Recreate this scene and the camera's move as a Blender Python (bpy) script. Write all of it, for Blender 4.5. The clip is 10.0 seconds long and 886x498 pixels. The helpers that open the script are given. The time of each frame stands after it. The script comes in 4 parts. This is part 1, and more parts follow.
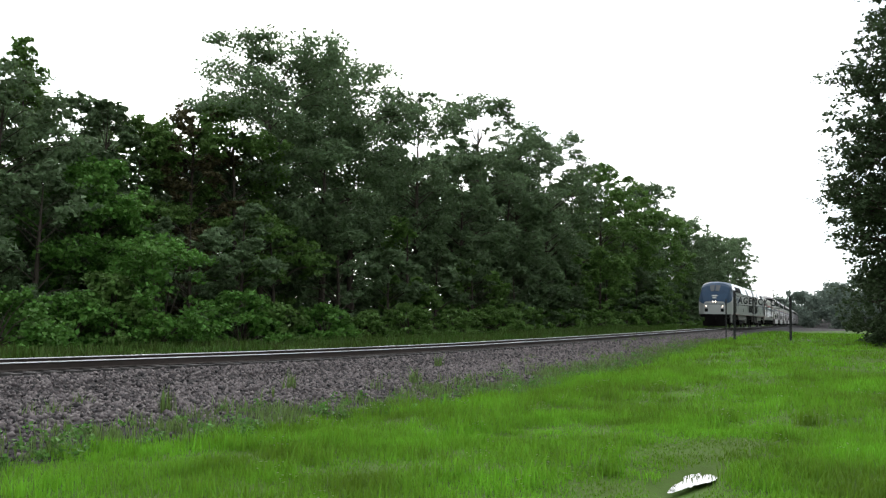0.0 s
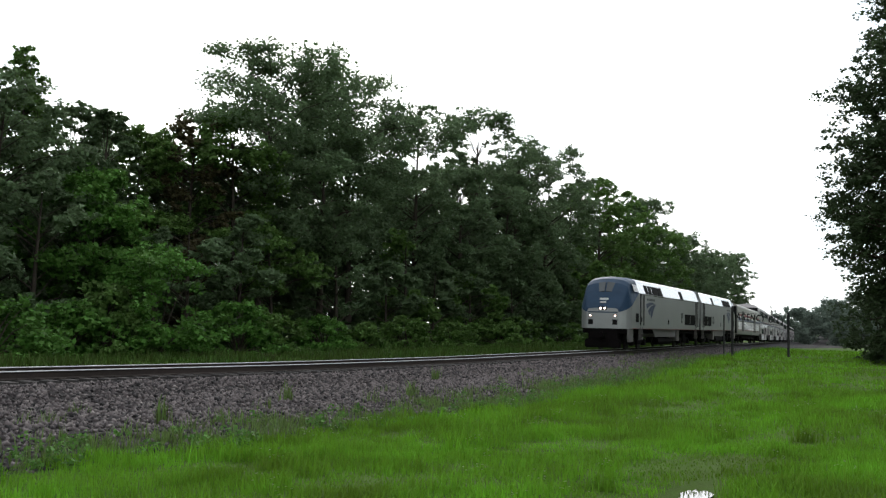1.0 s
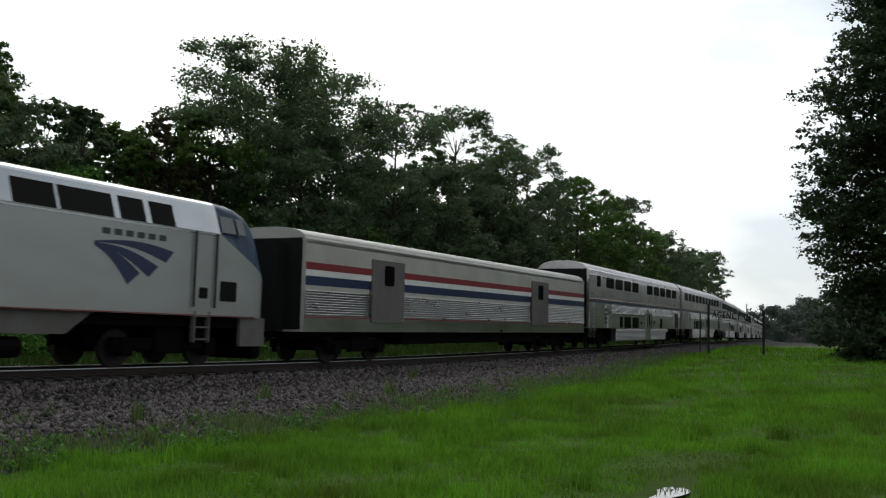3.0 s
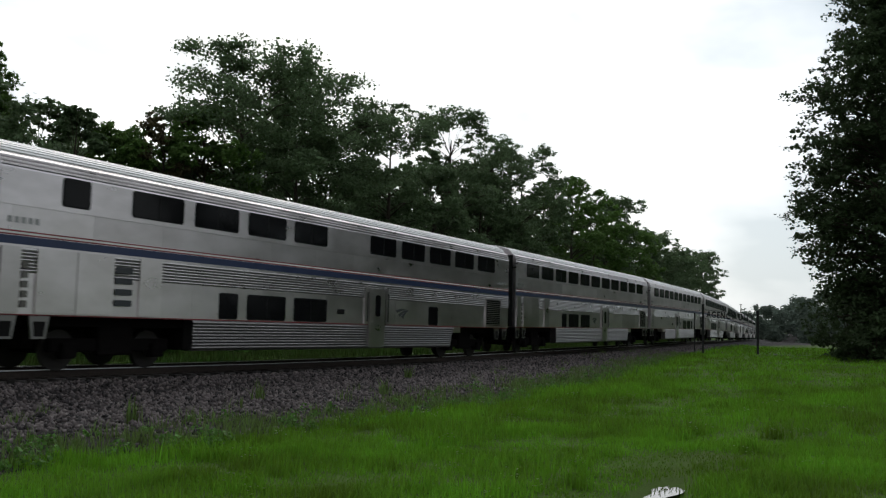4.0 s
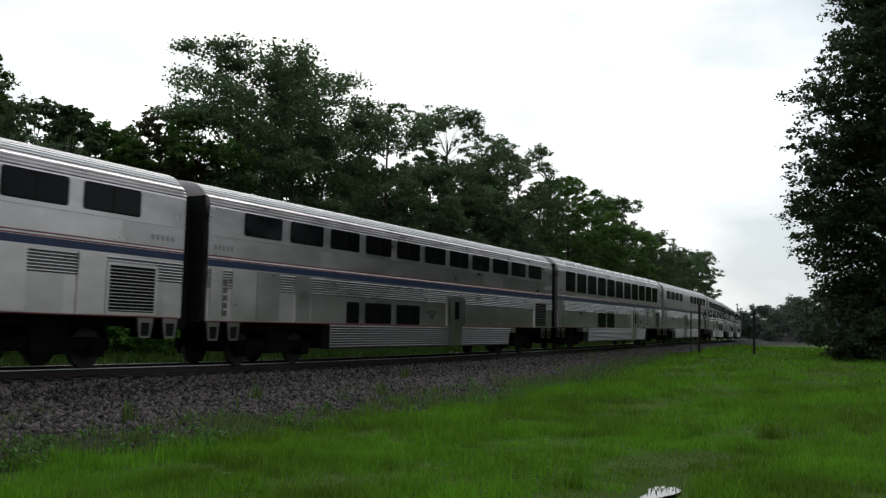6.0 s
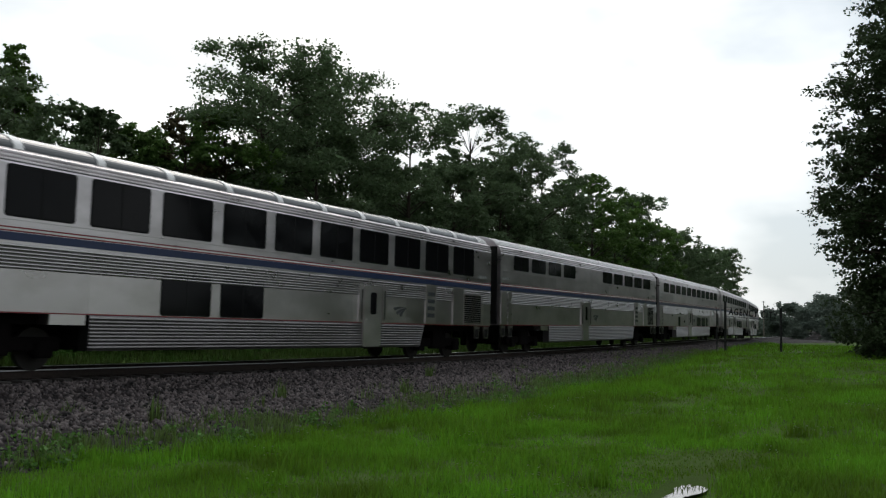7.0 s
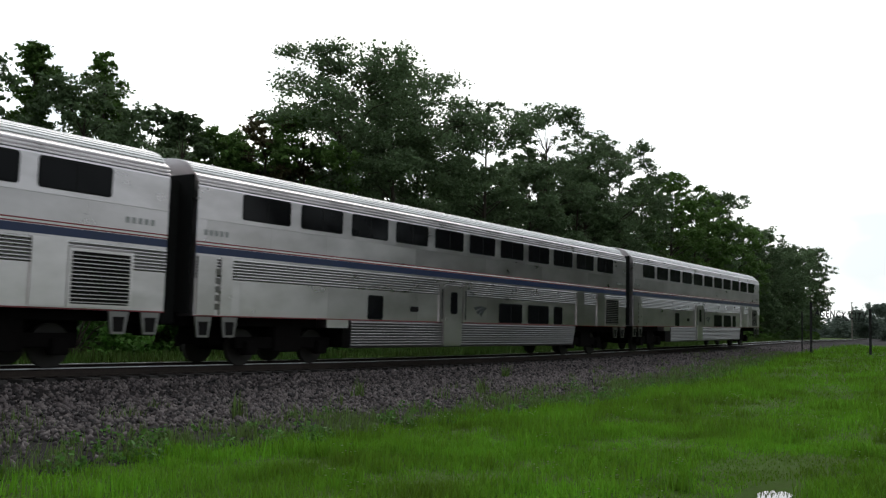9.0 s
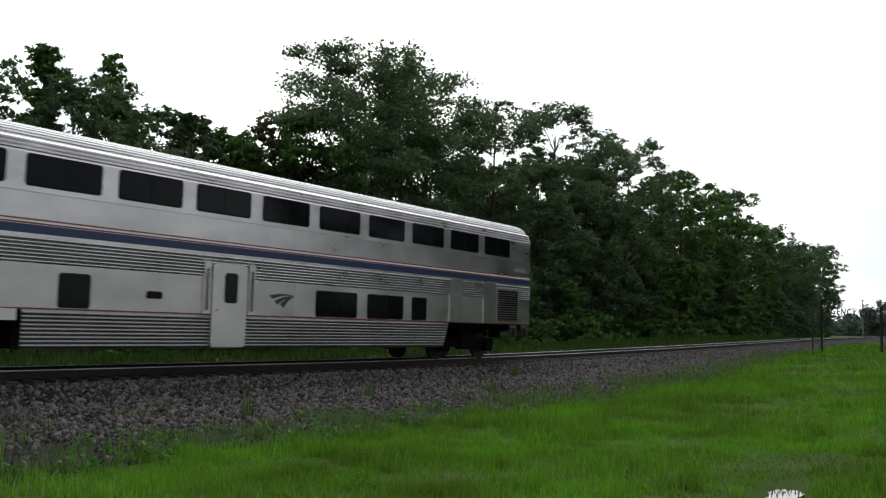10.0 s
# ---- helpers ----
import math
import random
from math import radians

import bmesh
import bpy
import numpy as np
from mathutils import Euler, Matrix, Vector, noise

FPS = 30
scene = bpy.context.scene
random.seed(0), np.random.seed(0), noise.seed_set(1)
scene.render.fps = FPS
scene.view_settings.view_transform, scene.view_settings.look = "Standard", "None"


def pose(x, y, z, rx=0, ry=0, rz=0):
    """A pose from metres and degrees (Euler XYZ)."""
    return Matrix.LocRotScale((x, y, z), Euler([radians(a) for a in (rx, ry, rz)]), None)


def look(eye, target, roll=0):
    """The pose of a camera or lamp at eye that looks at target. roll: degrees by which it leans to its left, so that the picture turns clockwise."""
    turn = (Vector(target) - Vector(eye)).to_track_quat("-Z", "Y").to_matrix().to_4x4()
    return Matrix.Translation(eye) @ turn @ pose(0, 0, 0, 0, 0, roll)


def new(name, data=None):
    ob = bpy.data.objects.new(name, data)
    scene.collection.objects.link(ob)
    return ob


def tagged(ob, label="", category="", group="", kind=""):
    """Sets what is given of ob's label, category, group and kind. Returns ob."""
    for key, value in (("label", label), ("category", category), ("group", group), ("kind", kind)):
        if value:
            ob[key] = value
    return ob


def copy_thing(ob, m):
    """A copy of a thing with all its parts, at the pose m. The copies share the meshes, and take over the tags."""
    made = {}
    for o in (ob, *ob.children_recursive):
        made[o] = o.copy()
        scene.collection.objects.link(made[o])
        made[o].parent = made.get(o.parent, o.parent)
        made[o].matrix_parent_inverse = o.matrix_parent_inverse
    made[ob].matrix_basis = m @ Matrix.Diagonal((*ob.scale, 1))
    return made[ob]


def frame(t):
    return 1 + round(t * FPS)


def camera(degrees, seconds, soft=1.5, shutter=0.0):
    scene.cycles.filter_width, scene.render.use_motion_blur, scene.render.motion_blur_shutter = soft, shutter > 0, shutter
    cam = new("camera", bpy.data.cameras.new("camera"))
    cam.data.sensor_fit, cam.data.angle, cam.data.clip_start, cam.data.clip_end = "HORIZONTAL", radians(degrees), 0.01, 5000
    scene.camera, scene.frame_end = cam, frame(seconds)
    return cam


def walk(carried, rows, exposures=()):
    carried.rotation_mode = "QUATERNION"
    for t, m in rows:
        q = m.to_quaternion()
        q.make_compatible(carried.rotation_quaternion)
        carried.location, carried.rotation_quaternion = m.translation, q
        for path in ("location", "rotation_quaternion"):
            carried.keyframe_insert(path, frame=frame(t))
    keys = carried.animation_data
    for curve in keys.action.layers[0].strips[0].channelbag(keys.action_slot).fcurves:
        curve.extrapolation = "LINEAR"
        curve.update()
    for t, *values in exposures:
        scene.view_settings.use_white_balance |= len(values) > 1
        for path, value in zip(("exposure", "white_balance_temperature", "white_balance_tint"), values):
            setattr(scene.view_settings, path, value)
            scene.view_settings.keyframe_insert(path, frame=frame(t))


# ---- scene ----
# ---------------------------------------------------------------- camera
EYE = (0.0, 0.0, 1.034)
cam = camera(51.65, 10.0, soft=1.25, shutter=0.07)


def aim(yaw, pitch, lean):
    """The camera stands in the grass and only turns."""
    return pose(*EYE, 0, 0, yaw) @ pose(0, 0, 0, 90 + pitch) @ pose(0, 0, 0, 0, 0, lean)


TURNS = [(0.0, 29.11, 4.45, 1.09),
        (0.2, 29.88, 4.67, 1.17),
        (0.5, 30.05, 4.99, 1.28),
        (1.0, 29.03, 5.26, 1.68),
        (1.5, 28.72, 5.23, 1.64),
        (2.0, 28.29, 5.18, 1.62),
        (2.5, 27.92, 5.19, 1.58),
        (4.0, 27.33, 5.21, 1.54),
        (4.5, 27.23, 5.21, 1.52),
        (5.0, 27.11, 5.21, 1.50),
        (5.5, 27.06, 5.21, 1.51),
        (7.0, 28.60, 5.08, 1.36),
        (7.2, 30.45, 5.02, 1.42),
        (7.5, 31.75, 4.97, 1.49),
        (8.0, 32.42, 4.97, 1.47),
        (8.5, 33.23, 4.92, 1.61),
        (9.0, 33.37, 4.95, 1.65),
        (9.5, 33.33, 4.95, 1.57),
        (10.0, 33.92, 4.91, 1.40)]
walk(cam, [(t, aim(a, b, c)) for t, a, b, c in TURNS],
     exposures=[(0.0, 0.82), (0.5, 0.57), (1.0, 0.32), (1.5, 0.06), (2.0, -0.36), (2.5, -0.42), (4.0, -0.51), (5.5, -0.55), (7.0, -0.55), (8.0, -0.37), (9.0, -0.22), (10.0, -0.2)])

# ---------------------------------------------------------------- sky and sun
SUN_EL, SUN_AZ = 36, 38          # degrees; the sun stands behind the wood, veiled by cloud
_d = Vector((-math.sin(radians(SUN_AZ)) * math.cos(radians(SUN_EL)), math.cos(radians(SUN_AZ)) * math.cos(radians(SUN_EL)), math.sin(radians(SUN_EL))))
world = bpy.data.worlds.new("sky")
scene.world = world
world.use_nodes = True


def sky_nodes():
    nt = world.node_tree
    nt.nodes.clear()
    n, l = nt.nodes.new, nt.links.new
    out, bg = n("ShaderNodeOutputWorld"), n("ShaderNodeBackground")
    sky = n("ShaderNodeTexSky")
    sky.sky_type, sky.sun_disc = "NISHITA", False
    sky.sun_elevation, sky.sun_rotation = radians(SUN_EL), radians(-SUN_AZ)
    sky.dust_density = 3.0
    dim = n("ShaderNodeMix")
    dim.data_type, dim.blend_type = "RGBA", "MULTIPLY"
    dim.inputs[0].default_value = 1.0
    dim.inputs[7].default_value = (0.16, 0.16, 0.16, 1)
    co, mp, no, ra, mix = n("ShaderNodeTexCoord"), n("ShaderNodeMapping"), n("ShaderNodeTexNoise"), n("ShaderNodeValToRGB"), n("ShaderNodeMix")
    mp.inputs["Scale"].default_value = (2.2, 2.2, 5.0)
    no.inputs["Scale"].default_value, no.inputs["Detail"].default_value, no.inputs["Roughness"].default_value = 1.3, 5.0, 0.5
    ra.color_ramp.elements[0].position, ra.color_ramp.elements[0].color = 0.40, (0.60, 0.68, 0.73, 1)
    ra.color_ramp.elements[1].position, ra.color_ramp.elements[1].color = 0.60, (1.09, 1.13, 1.15, 1)
    mix.data_type = "RGBA"
    mix.inputs[0].default_value = 0.88
    l(co.outputs["Generated"], mp.inputs[0]); l(mp.outputs[0], no.inputs["Vector"]); l(no.outputs["Fac"], ra.inputs[0])
    l(sky.outputs[0], dim.inputs[6])
    l(dim.outputs[2], mix.inputs[6]); l(ra.outputs[0], mix.inputs[7])
    # the cloud is brightest round the veiled sun and dull on the other side of the sky
    dot = n("ShaderNodeVectorMath"); dot.operation = "DOT_PRODUCT"
    dot.inputs[1].default_value = _d
    nrm = n("ShaderNodeVectorMath"); nrm.operation = "NORMALIZE"
    l(co.outputs["Generated"], nrm.inputs[0]); l(nrm.outputs[0], dot.inputs[0])
    gr = n("ShaderNodeMapRange"); gr.interpolation_type = "SMOOTHSTEP"
    gr.inputs[1].default_value, gr.inputs[2].default_value, gr.inputs[3].default_value, gr.inputs[4].default_value = -0.3, 0.98, 0.80, 1.61
    l(dot.outputs["Value"], gr.inputs[0])
    sc = n("ShaderNodeVectorMath"); sc.operation = "SCALE"
    l(mix.outputs[2], sc.inputs[0]); l(gr.outputs[0], sc.inputs["Scale"])
    l(sc.outputs[0], bg.inputs["Color"])
    bg.inputs["Strength"].default_value = 1.0
    l(bg.outputs[0], out.inputs[0])


sky_nodes()
lamp = bpy.data.lights.new("sun", "SUN")
lamp.energy, lamp.angle, lamp.color = 0.6, radians(30), (1.0, 0.97, 0.93)
sun = new("sun", lamp)
sun.matrix_world = look(_d * 100, (0, 0, 0))


# ---------------------------------------------------------------- materials
def material(name, base, rough=0.6, metal=0.0, vary=0.0, scale=4.0, bump=0.0, bump_scale=60.0, tint=None, big=0.4, stretch=(1, 1, 1),
             rand=0.0, island=0.0, spec=0.5, transl=0.0, coord="Object", coat=0.0):
    """Colour that varies at two scales, and fine relief."""
    m = bpy.data.materials.new(name)
    m.use_nodes = True
    nt = m.node_tree
    n, l = nt.nodes.new, nt.links.new
    b = nt.nodes["Principled BSDF"]
    b.inputs["Roughness"].default_value, b.inputs["Metallic"].default_value = rough, metal
    b.inputs["Specular IOR Level"].default_value = spec
    b.inputs["Coat Weight"].default_value = coat
    b.inputs["Base Color"].default_value = (*base, 1)
    co, mp = n("ShaderNodeTexCoord"), n("ShaderNodeMapping")
    mp.inputs["Scale"].default_value = stretch
    l(co.outputs[coord], mp.inputs[0])
    last = None
    if vary:
        a, c = n("ShaderNodeTexNoise"), n("ShaderNodeTexNoise")
        a.inputs["Scale"].default_value, c.inputs["Scale"].default_value = scale, big
        a.inputs["Detail"].default_value = c.inputs["Detail"].default_value = 6
        l(mp.outputs[0], a.inputs["Vector"]); l(mp.outputs[0], c.inputs["Vector"])
        add = n("ShaderNodeMath"); add.operation = "ADD"
        l(a.outputs["Fac"], add.inputs[0]); l(c.outputs["Fac"], add.inputs[1])
        rng = n("ShaderNodeMapRange")
        rng.inputs[1].default_value, rng.inputs[2].default_value = 0.8, 1.2
        l(add.outputs[0], rng.inputs[0])
        mx = n("ShaderNodeMix"); mx.data_type = "RGBA"
        t = tint or tuple(v * 0.5 for v in base)
        hi = tuple(min(1, v * (1 + vary * 0.5)) for v in base)
        lo = tuple(v * (1 - vary) + w * vary for v, w in zip(base, t))
        mx.inputs[6].default_value, mx.inputs[7].default_value = (*lo, 1), (*hi, 1)
        l(rng.outputs[0], mx.inputs[0])
        last = mx.outputs[2]
        rr = n("ShaderNodeMapRange")
        rr.inputs[3].default_value, rr.inputs[4].default_value = max(0.02, rough - 0.12), min(1, rough + 0.12)
        l(a.outputs["Fac"], rr.inputs[0]); l(rr.outputs[0], b.inputs["Roughness"])
    if rand or island:
        src = n("ShaderNodeNewGeometry").outputs["Random Per Island"] if island else n("ShaderNodeObjectInfo").outputs["Random"]
        k = island or rand
        mr = n("ShaderNodeMapRange")
        mr.inputs[3].default_value, mr.inputs[4].default_value = 1 - k, 1 + k
        l(src, mr.inputs[0])
        hs = n("ShaderNodeHueSaturation")
        l(mr.outputs[0], hs.inputs["Value"])
        hr = n("ShaderNodeMapRange")
        hr.inputs[3].default_value, hr.inputs[4].default_value = 0.5 - 0.03 * k, 0.5 + 0.03 * k
        l(src, hr.inputs[0]); l(hr.outputs[0], hs.inputs["Hue"])
        if last: l(last, hs.inputs["Color"])
        else: hs.inputs["Color"].default_value = (*base, 1)
        last = hs.outputs[0]
    if last: l(last, b.inputs["Base Color"])
    if bump:
        no, bp = n("ShaderNodeTexNoise"), n("ShaderNodeBump")
        no.inputs["Scale"].default_value, no.inputs["Detail"].default_value = bump_scale, 4
        bp.inputs["Strength"].default_value, bp.inputs["Distance"].default_value = bump, 0.02
        l(mp.outputs[0], no.inputs["Vector"]); l(no.outputs["Fac"], bp.inputs["Height"]); l(bp.outputs[0], b.inputs["Normal"])
    if transl:
        tr, ms = n("ShaderNodeBsdfTranslucent"), n("ShaderNodeMixShader")
        ms.inputs[0].default_value = transl
        if last: l(last, tr.inputs[0])
        else: tr.inputs[0].default_value = (*base, 1)
        l(b.outputs[0], ms.inputs[1]); l(tr.outputs[0], ms.inputs[2]); l(ms.outputs[0], nt.nodes["Material Output"].inputs[0])
    return m


def glow(name, colour, strength):
    m = bpy.data.materials.new(name)
    m.use_nodes = True
    b = m.node_tree.nodes["Principled BSDF"]
    b.inputs["Base Color"].default_value = (*colour, 1)
    b.inputs["Emission Color"].default_value, b.inputs["Emission Strength"].default_value = (*colour, 1), strength
    return m


M = dict(
    soil=material("grass_ground", (0.04, 0.078, 0.010), 0.95, vary=0.45, scale=9.0, big=0.6, tint=(0.05, 0.07, 0.015), bump=0.6, bump_scale=30, spec=0.1),
    # darker than the near grass: the dim light by the wood is painted in
    verge=material("verge_grass", (0.034, 0.072, 0.012), 0.7, vary=0.6, scale=1.0, big=0.3, tint=(0.06, 0.07, 0.02), island=0.4, spec=0.1, transl=0.2),
    blade=material("grass_blade", (0.102, 0.245, 0.016), 0.7, vary=0.7, scale=1.1, big=0.3, tint=(0.08, 0.12, 0.014), island=0.24, spec=0.12, transl=0.35),
    weed=material("weed_leaf", (0.10, 0.155, 0.04), 0.6, island=0.4, spec=0.25, transl=0.35),
    flower=material("white_flower", (0.75, 0.75, 0.68), 0.7, island=0.1),
    water=material("puddle_water", (0.05, 0.045, 0.035), 0.03, spec=0.9, bump=0.05, bump_scale=6),
    # near-black: the shade in the gaps between loose stones is painted in
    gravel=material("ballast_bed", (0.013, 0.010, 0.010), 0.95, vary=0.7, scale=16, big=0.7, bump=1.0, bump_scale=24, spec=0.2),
    stone=material("ballast_stone", (0.070, 0.056, 0.056), 0.75, island=0.98, spec=0.3),
    rail=material("rusty_rail", (0.035, 0.026, 0.022), 0.8, vary=0.5, scale=12, spec=0.3),
    # worn head; the glint of sky along it is painted as a pale, half-matte tone
    shine=material("worn_rail_head_glint", (0.60, 0.60, 0.60), 0.5, metal=0.3, vary=0.2, scale=20),
    tie=material("creosoted_tie", (0.035, 0.03, 0.028), 0.9, vary=0.6, scale=6, rand=0.35, stretch=(1, 6, 6), bump=0.5),
    bark=material("bark", (0.055, 0.045, 0.036), 0.95, vary=0.6, scale=5, stretch=(3, 3, 0.6), bump=0.9, bump_scale=14, spec=0.1),
    leaf=material("leaf_green", (0.095, 0.172, 0.042), 0.6, island=0.25, vary=0.35, scale=0.5, big=0.12, tint=(0.05, 0.08, 0.025), spec=0.12, transl=0.32),
    leaf_dark=material("leaf_dark", (0.110, 0.163, 0.080), 0.6, island=0.25, vary=0.35, scale=0.5, big=0.12, spec=0.12, transl=0.38),
    leaf_light=material("leaf_light", (0.082, 0.185, 0.035), 0.6, island=0.25, vary=0.35, scale=0.7, big=0.2, tint=(0.045, 0.09, 0.02), spec=0.12, transl=0.3),
    leaf_brown=material("leaf_brownish", (0.075, 0.065, 0.03), 0.6, island=0.4, vary=0.3, scale=0.6, spec=0.2, transl=0.2),
    leaf_deep=material("leaf_deep_green", (0.052, 0.078, 0.036), 0.65, island=0.25, vary=0.35, scale=0.5, big=0.12, spec=0.1, transl=0.25),
    # distance haze is put into this leaf colour, greyer than the near trees
    far_leaf_hazed=material("far_wood", (0.13, 0.165, 0.135), 0.8, island=0.2, vary=0.3, scale=0.1, big=0.03, spec=0.1, transl=0.35),
    steel=material("fluted_steel", (0.59, 0.55, 0.565), 0.31, metal=1.0, vary=0.3, scale=1.4, big=0.35, stretch=(1, 0.6, 1.6), tint=(0.28, 0.27, 0.25)),
    # body steel painted darker, to hold down the sky mirrored in the ridges
    skirt=material("darkened_skirt_flutes", (0.22, 0.208, 0.211), 0.36, metal=1.0, vary=0.3, scale=1.4, big=0.35, stretch=(1, 0.6, 1.6), tint=(0.2, 0.19, 0.17)),
    # same steel as the sides, colour lowered to offset sky glare on the flutes
    flute=material("darkened_flutes", (0.37, 0.352, 0.357), 0.30, metal=1.0, vary=0.2, scale=1.4, big=0.35, stretch=(1, 0.6, 1.6), tint=(0.3, 0.29, 0.27)),
    panel=material("steel_panel", (0.58, 0.54, 0.553), 0.32, metal=1.0, vary=0.28, scale=1.1, big=0.45, stretch=(1, 0.8, 1.5), rand=0.16, tint=(0.28, 0.27, 0.24)),
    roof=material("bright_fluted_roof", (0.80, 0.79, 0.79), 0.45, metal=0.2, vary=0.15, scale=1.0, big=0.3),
    blue=material("stripe_blue", (0.010, 0.022, 0.075), 0.4, vary=0.2, scale=3),
    red=material("stripe_red", (0.20, 0.012, 0.020), 0.5, vary=0.25, scale=3),
    white=material("stripe_white", (0.70, 0.70, 0.68), 0.45, vary=0.15, scale=3),
    glass=material("dark_glass", (0.006, 0.006, 0.007), 0.05, spec=0.12, vary=0.3, scale=1.5),
    roofglass=material("roof_glass", (0.085, 0.09, 0.095), 0.15, spec=0.35),
    rubber=material("black_rubber", (0.012, 0.012, 0.012), 0.85, vary=0.3, scale=8, spec=0.12),
    # almost black: shade under the floor is put into the colour
    under=material("underframe_shaded", (0.006, 0.005, 0.005), 0.95, vary=0.5, scale=5, spec=0.05),
    wheel=material("wheel_steel", (0.02, 0.017, 0.015), 0.7, metal=0.2, vary=0.4, scale=8),
    loco=material("silver_grey_paint", (0.34, 0.345, 0.34), 0.38, metal=0.35, vary=0.16, scale=1.2, big=0.4, stretch=(1, 0.7, 1.4), tint=(0.30, 0.29, 0.25), coat=0.2),
    loco_top=material("pale_roof_panel", (0.36, 0.37, 0.385), 0.16, metal=0.75, vary=0.25, scale=0.8, big=0.3, tint=(0.3, 0.34, 0.38)),
    loco_blue=material("nose_blue_paint", (0.020, 0.045, 0.085), 0.45, vary=0.2, scale=2, spec=0.2),
    grime=material("grey_skirt_paint", (0.10, 0.096, 0.09), 0.7, vary=0.5, scale=2.5, tint=(0.10, 0.085, 0.06)),
    dark=material("dark_louvre", (0.010, 0.009, 0.009), 0.9, vary=0.4, scale=8, spec=0.12),
    grey=material("grey_mark", (0.03, 0.033, 0.038), 0.5),
    cream=material("cream_enamel", (0.40, 0.385, 0.35), 0.5, vary=0.25, scale=1.2, big=0.4, tint=(0.28, 0.26, 0.22)),
    bagdoor=material("grey_door_paint", (0.11, 0.10, 0.095), 0.6, vary=0.3, scale=3),
    numeral=material("faded_numeral", (0.27, 0.27, 0.27), 0.5),
    iron=material("dark_iron", (0.012, 0.012, 0.012), 0.7, vary=0.3, scale=10),
    road=material("pale_gravel_road", (0.36, 0.34, 0.31), 0.9, vary=0.3, scale=3, bump=0.4),
    pole=material("weathered_pole", (0.16, 0.14, 0.12), 0.9, vary=0.3, scale=3),
    lamp=glow("headlight", (1.0, 0.84, 0.78), 3.2),
    lampdim=glow("marker_light", (1.0, 0.76, 0.66), 2.4),
)


# ---------------------------------------------------------------- mesh helpers
def mesh_of(name, verts, faces, mats, index=None, smooth=False):
    me = bpy.data.meshes.new(name)
    me.from_pydata([tuple(v) for v in verts], [], [tuple(f) for f in faces])
    for m in mats if isinstance(mats, (list, tuple)) else [mats]:
        me.materials.append(m)
    if index is not None:
        me.polygons.foreach_set("material_index", np.asarray(index, dtype=np.int32))
    if smooth:
        me.polygons.foreach_set("use_smooth", np.ones(len(me.polygons), dtype=bool))
    me.update()
    return me


def fast_mesh(name, verts, faces, mats):
    """verts (n, 3) and faces (m, k) as arrays: for the many small pieces of stuff."""
    me = bpy.data.meshes.new(name)
    verts, faces = np.asarray(verts, np.float32), np.asarray(faces, np.int32)
    me.vertices.add(len(verts)); me.vertices.foreach_set("co", verts.ravel())
    k = faces.shape[1]
    me.loops.add(faces.size); me.loops.foreach_set("vertex_index", faces.ravel())
    me.polygons.add(len(faces)); me.polygons.foreach_set("loop_start", np.arange(0, faces.size, k, dtype=np.int32))
    me.materials.append(mats)
    me.update(calc_edges=True)
    return me


def thing(name, label, category, group="", kind="", at=None):
    ob = new(name)
    ob.empty_display_size = 0.3
    if at is not None: ob.matrix_basis = at
    return tagged(ob, label, category, group, kind)


def piece(name, me, parent, label="", at=None):
    ob = new(name, me)
    ob.parent = parent
    if at is not None: ob.matrix_basis = at
    if label: ob["label"] = label
    return ob


def part(name, bm, mat, parent, label="", bevel=0.0):
    if bevel:
        bmesh.ops.bevel(bm, geom=list(bm.edges), offset=bevel, segments=2, affect="EDGES", clamp_overlap=True)
    me = bpy.data.meshes.new(name)
    bm.to_mesh(me)
    bm.free()
    for m in mat if isinstance(mat, (list, tuple)) else [mat]:
        me.materials.append(m)
    return piece(name, me, parent, label)


def box(bm, x0, x1, y0, y1, z0, z1):
    bmesh.ops.create_cube(bm, size=1, matrix=Matrix.LocRotScale(((x0 + x1) / 2, (y0 + y1) / 2, (z0 + z1) / 2), None, (abs(x1 - x0), abs(y1 - y0), abs(z1 - z0))))
    return bm


def boxes(*lot):
    bm = bmesh.new()
    for b in lot: box(bm, *b)
    return bm


def rod(bm, a, b, r, r2=None, n=8):
    a, b = Vector(a), Vector(b)
    q = (b - a).to_track_quat("Z", "Y")
    bmesh.ops.create_cone(bm, cap_ends=True, segments=n, radius1=r, radius2=r if r2 is None else r2, depth=(b - a).length,
                          matrix=Matrix.LocRotScale((a + b) / 2, q, None))
    return bm


def plate(outline, x, depth, bm=None):
    """A flat plate in the side plane (y, z), standing out towards +x by depth."""
    bm = bm or bmesh.new()
    a = [bm.verts.new((x, y, z)) for y, z in outline]
    b = [bm.verts.new((x + depth, y, z)) for y, z in outline]
    n = len(a)
    bm.faces.new(b)
    for i in range(n):
        bm.faces.new((a[i], a[(i + 1) % n], b[(i + 1) % n], b[i]))
    bmesh.ops.recalc_face_normals(bm, faces=bm.faces)
    return bm


def rounded(y0, y1, z0, z1, r, n=4):
    pts = []
    for cy, cz, a0 in ((y1 - r, z1 - r, 0), (y0 + r, z1 - r, 90), (y0 + r, z0 + r, 180), (y1 - r, z0 + r, 270)):
        for k in range(n + 1):
            a = radians(a0 + 90 * k / n)
            pts.append((cy + r * math.cos(a), cz + r * math.sin(a)))
    return pts


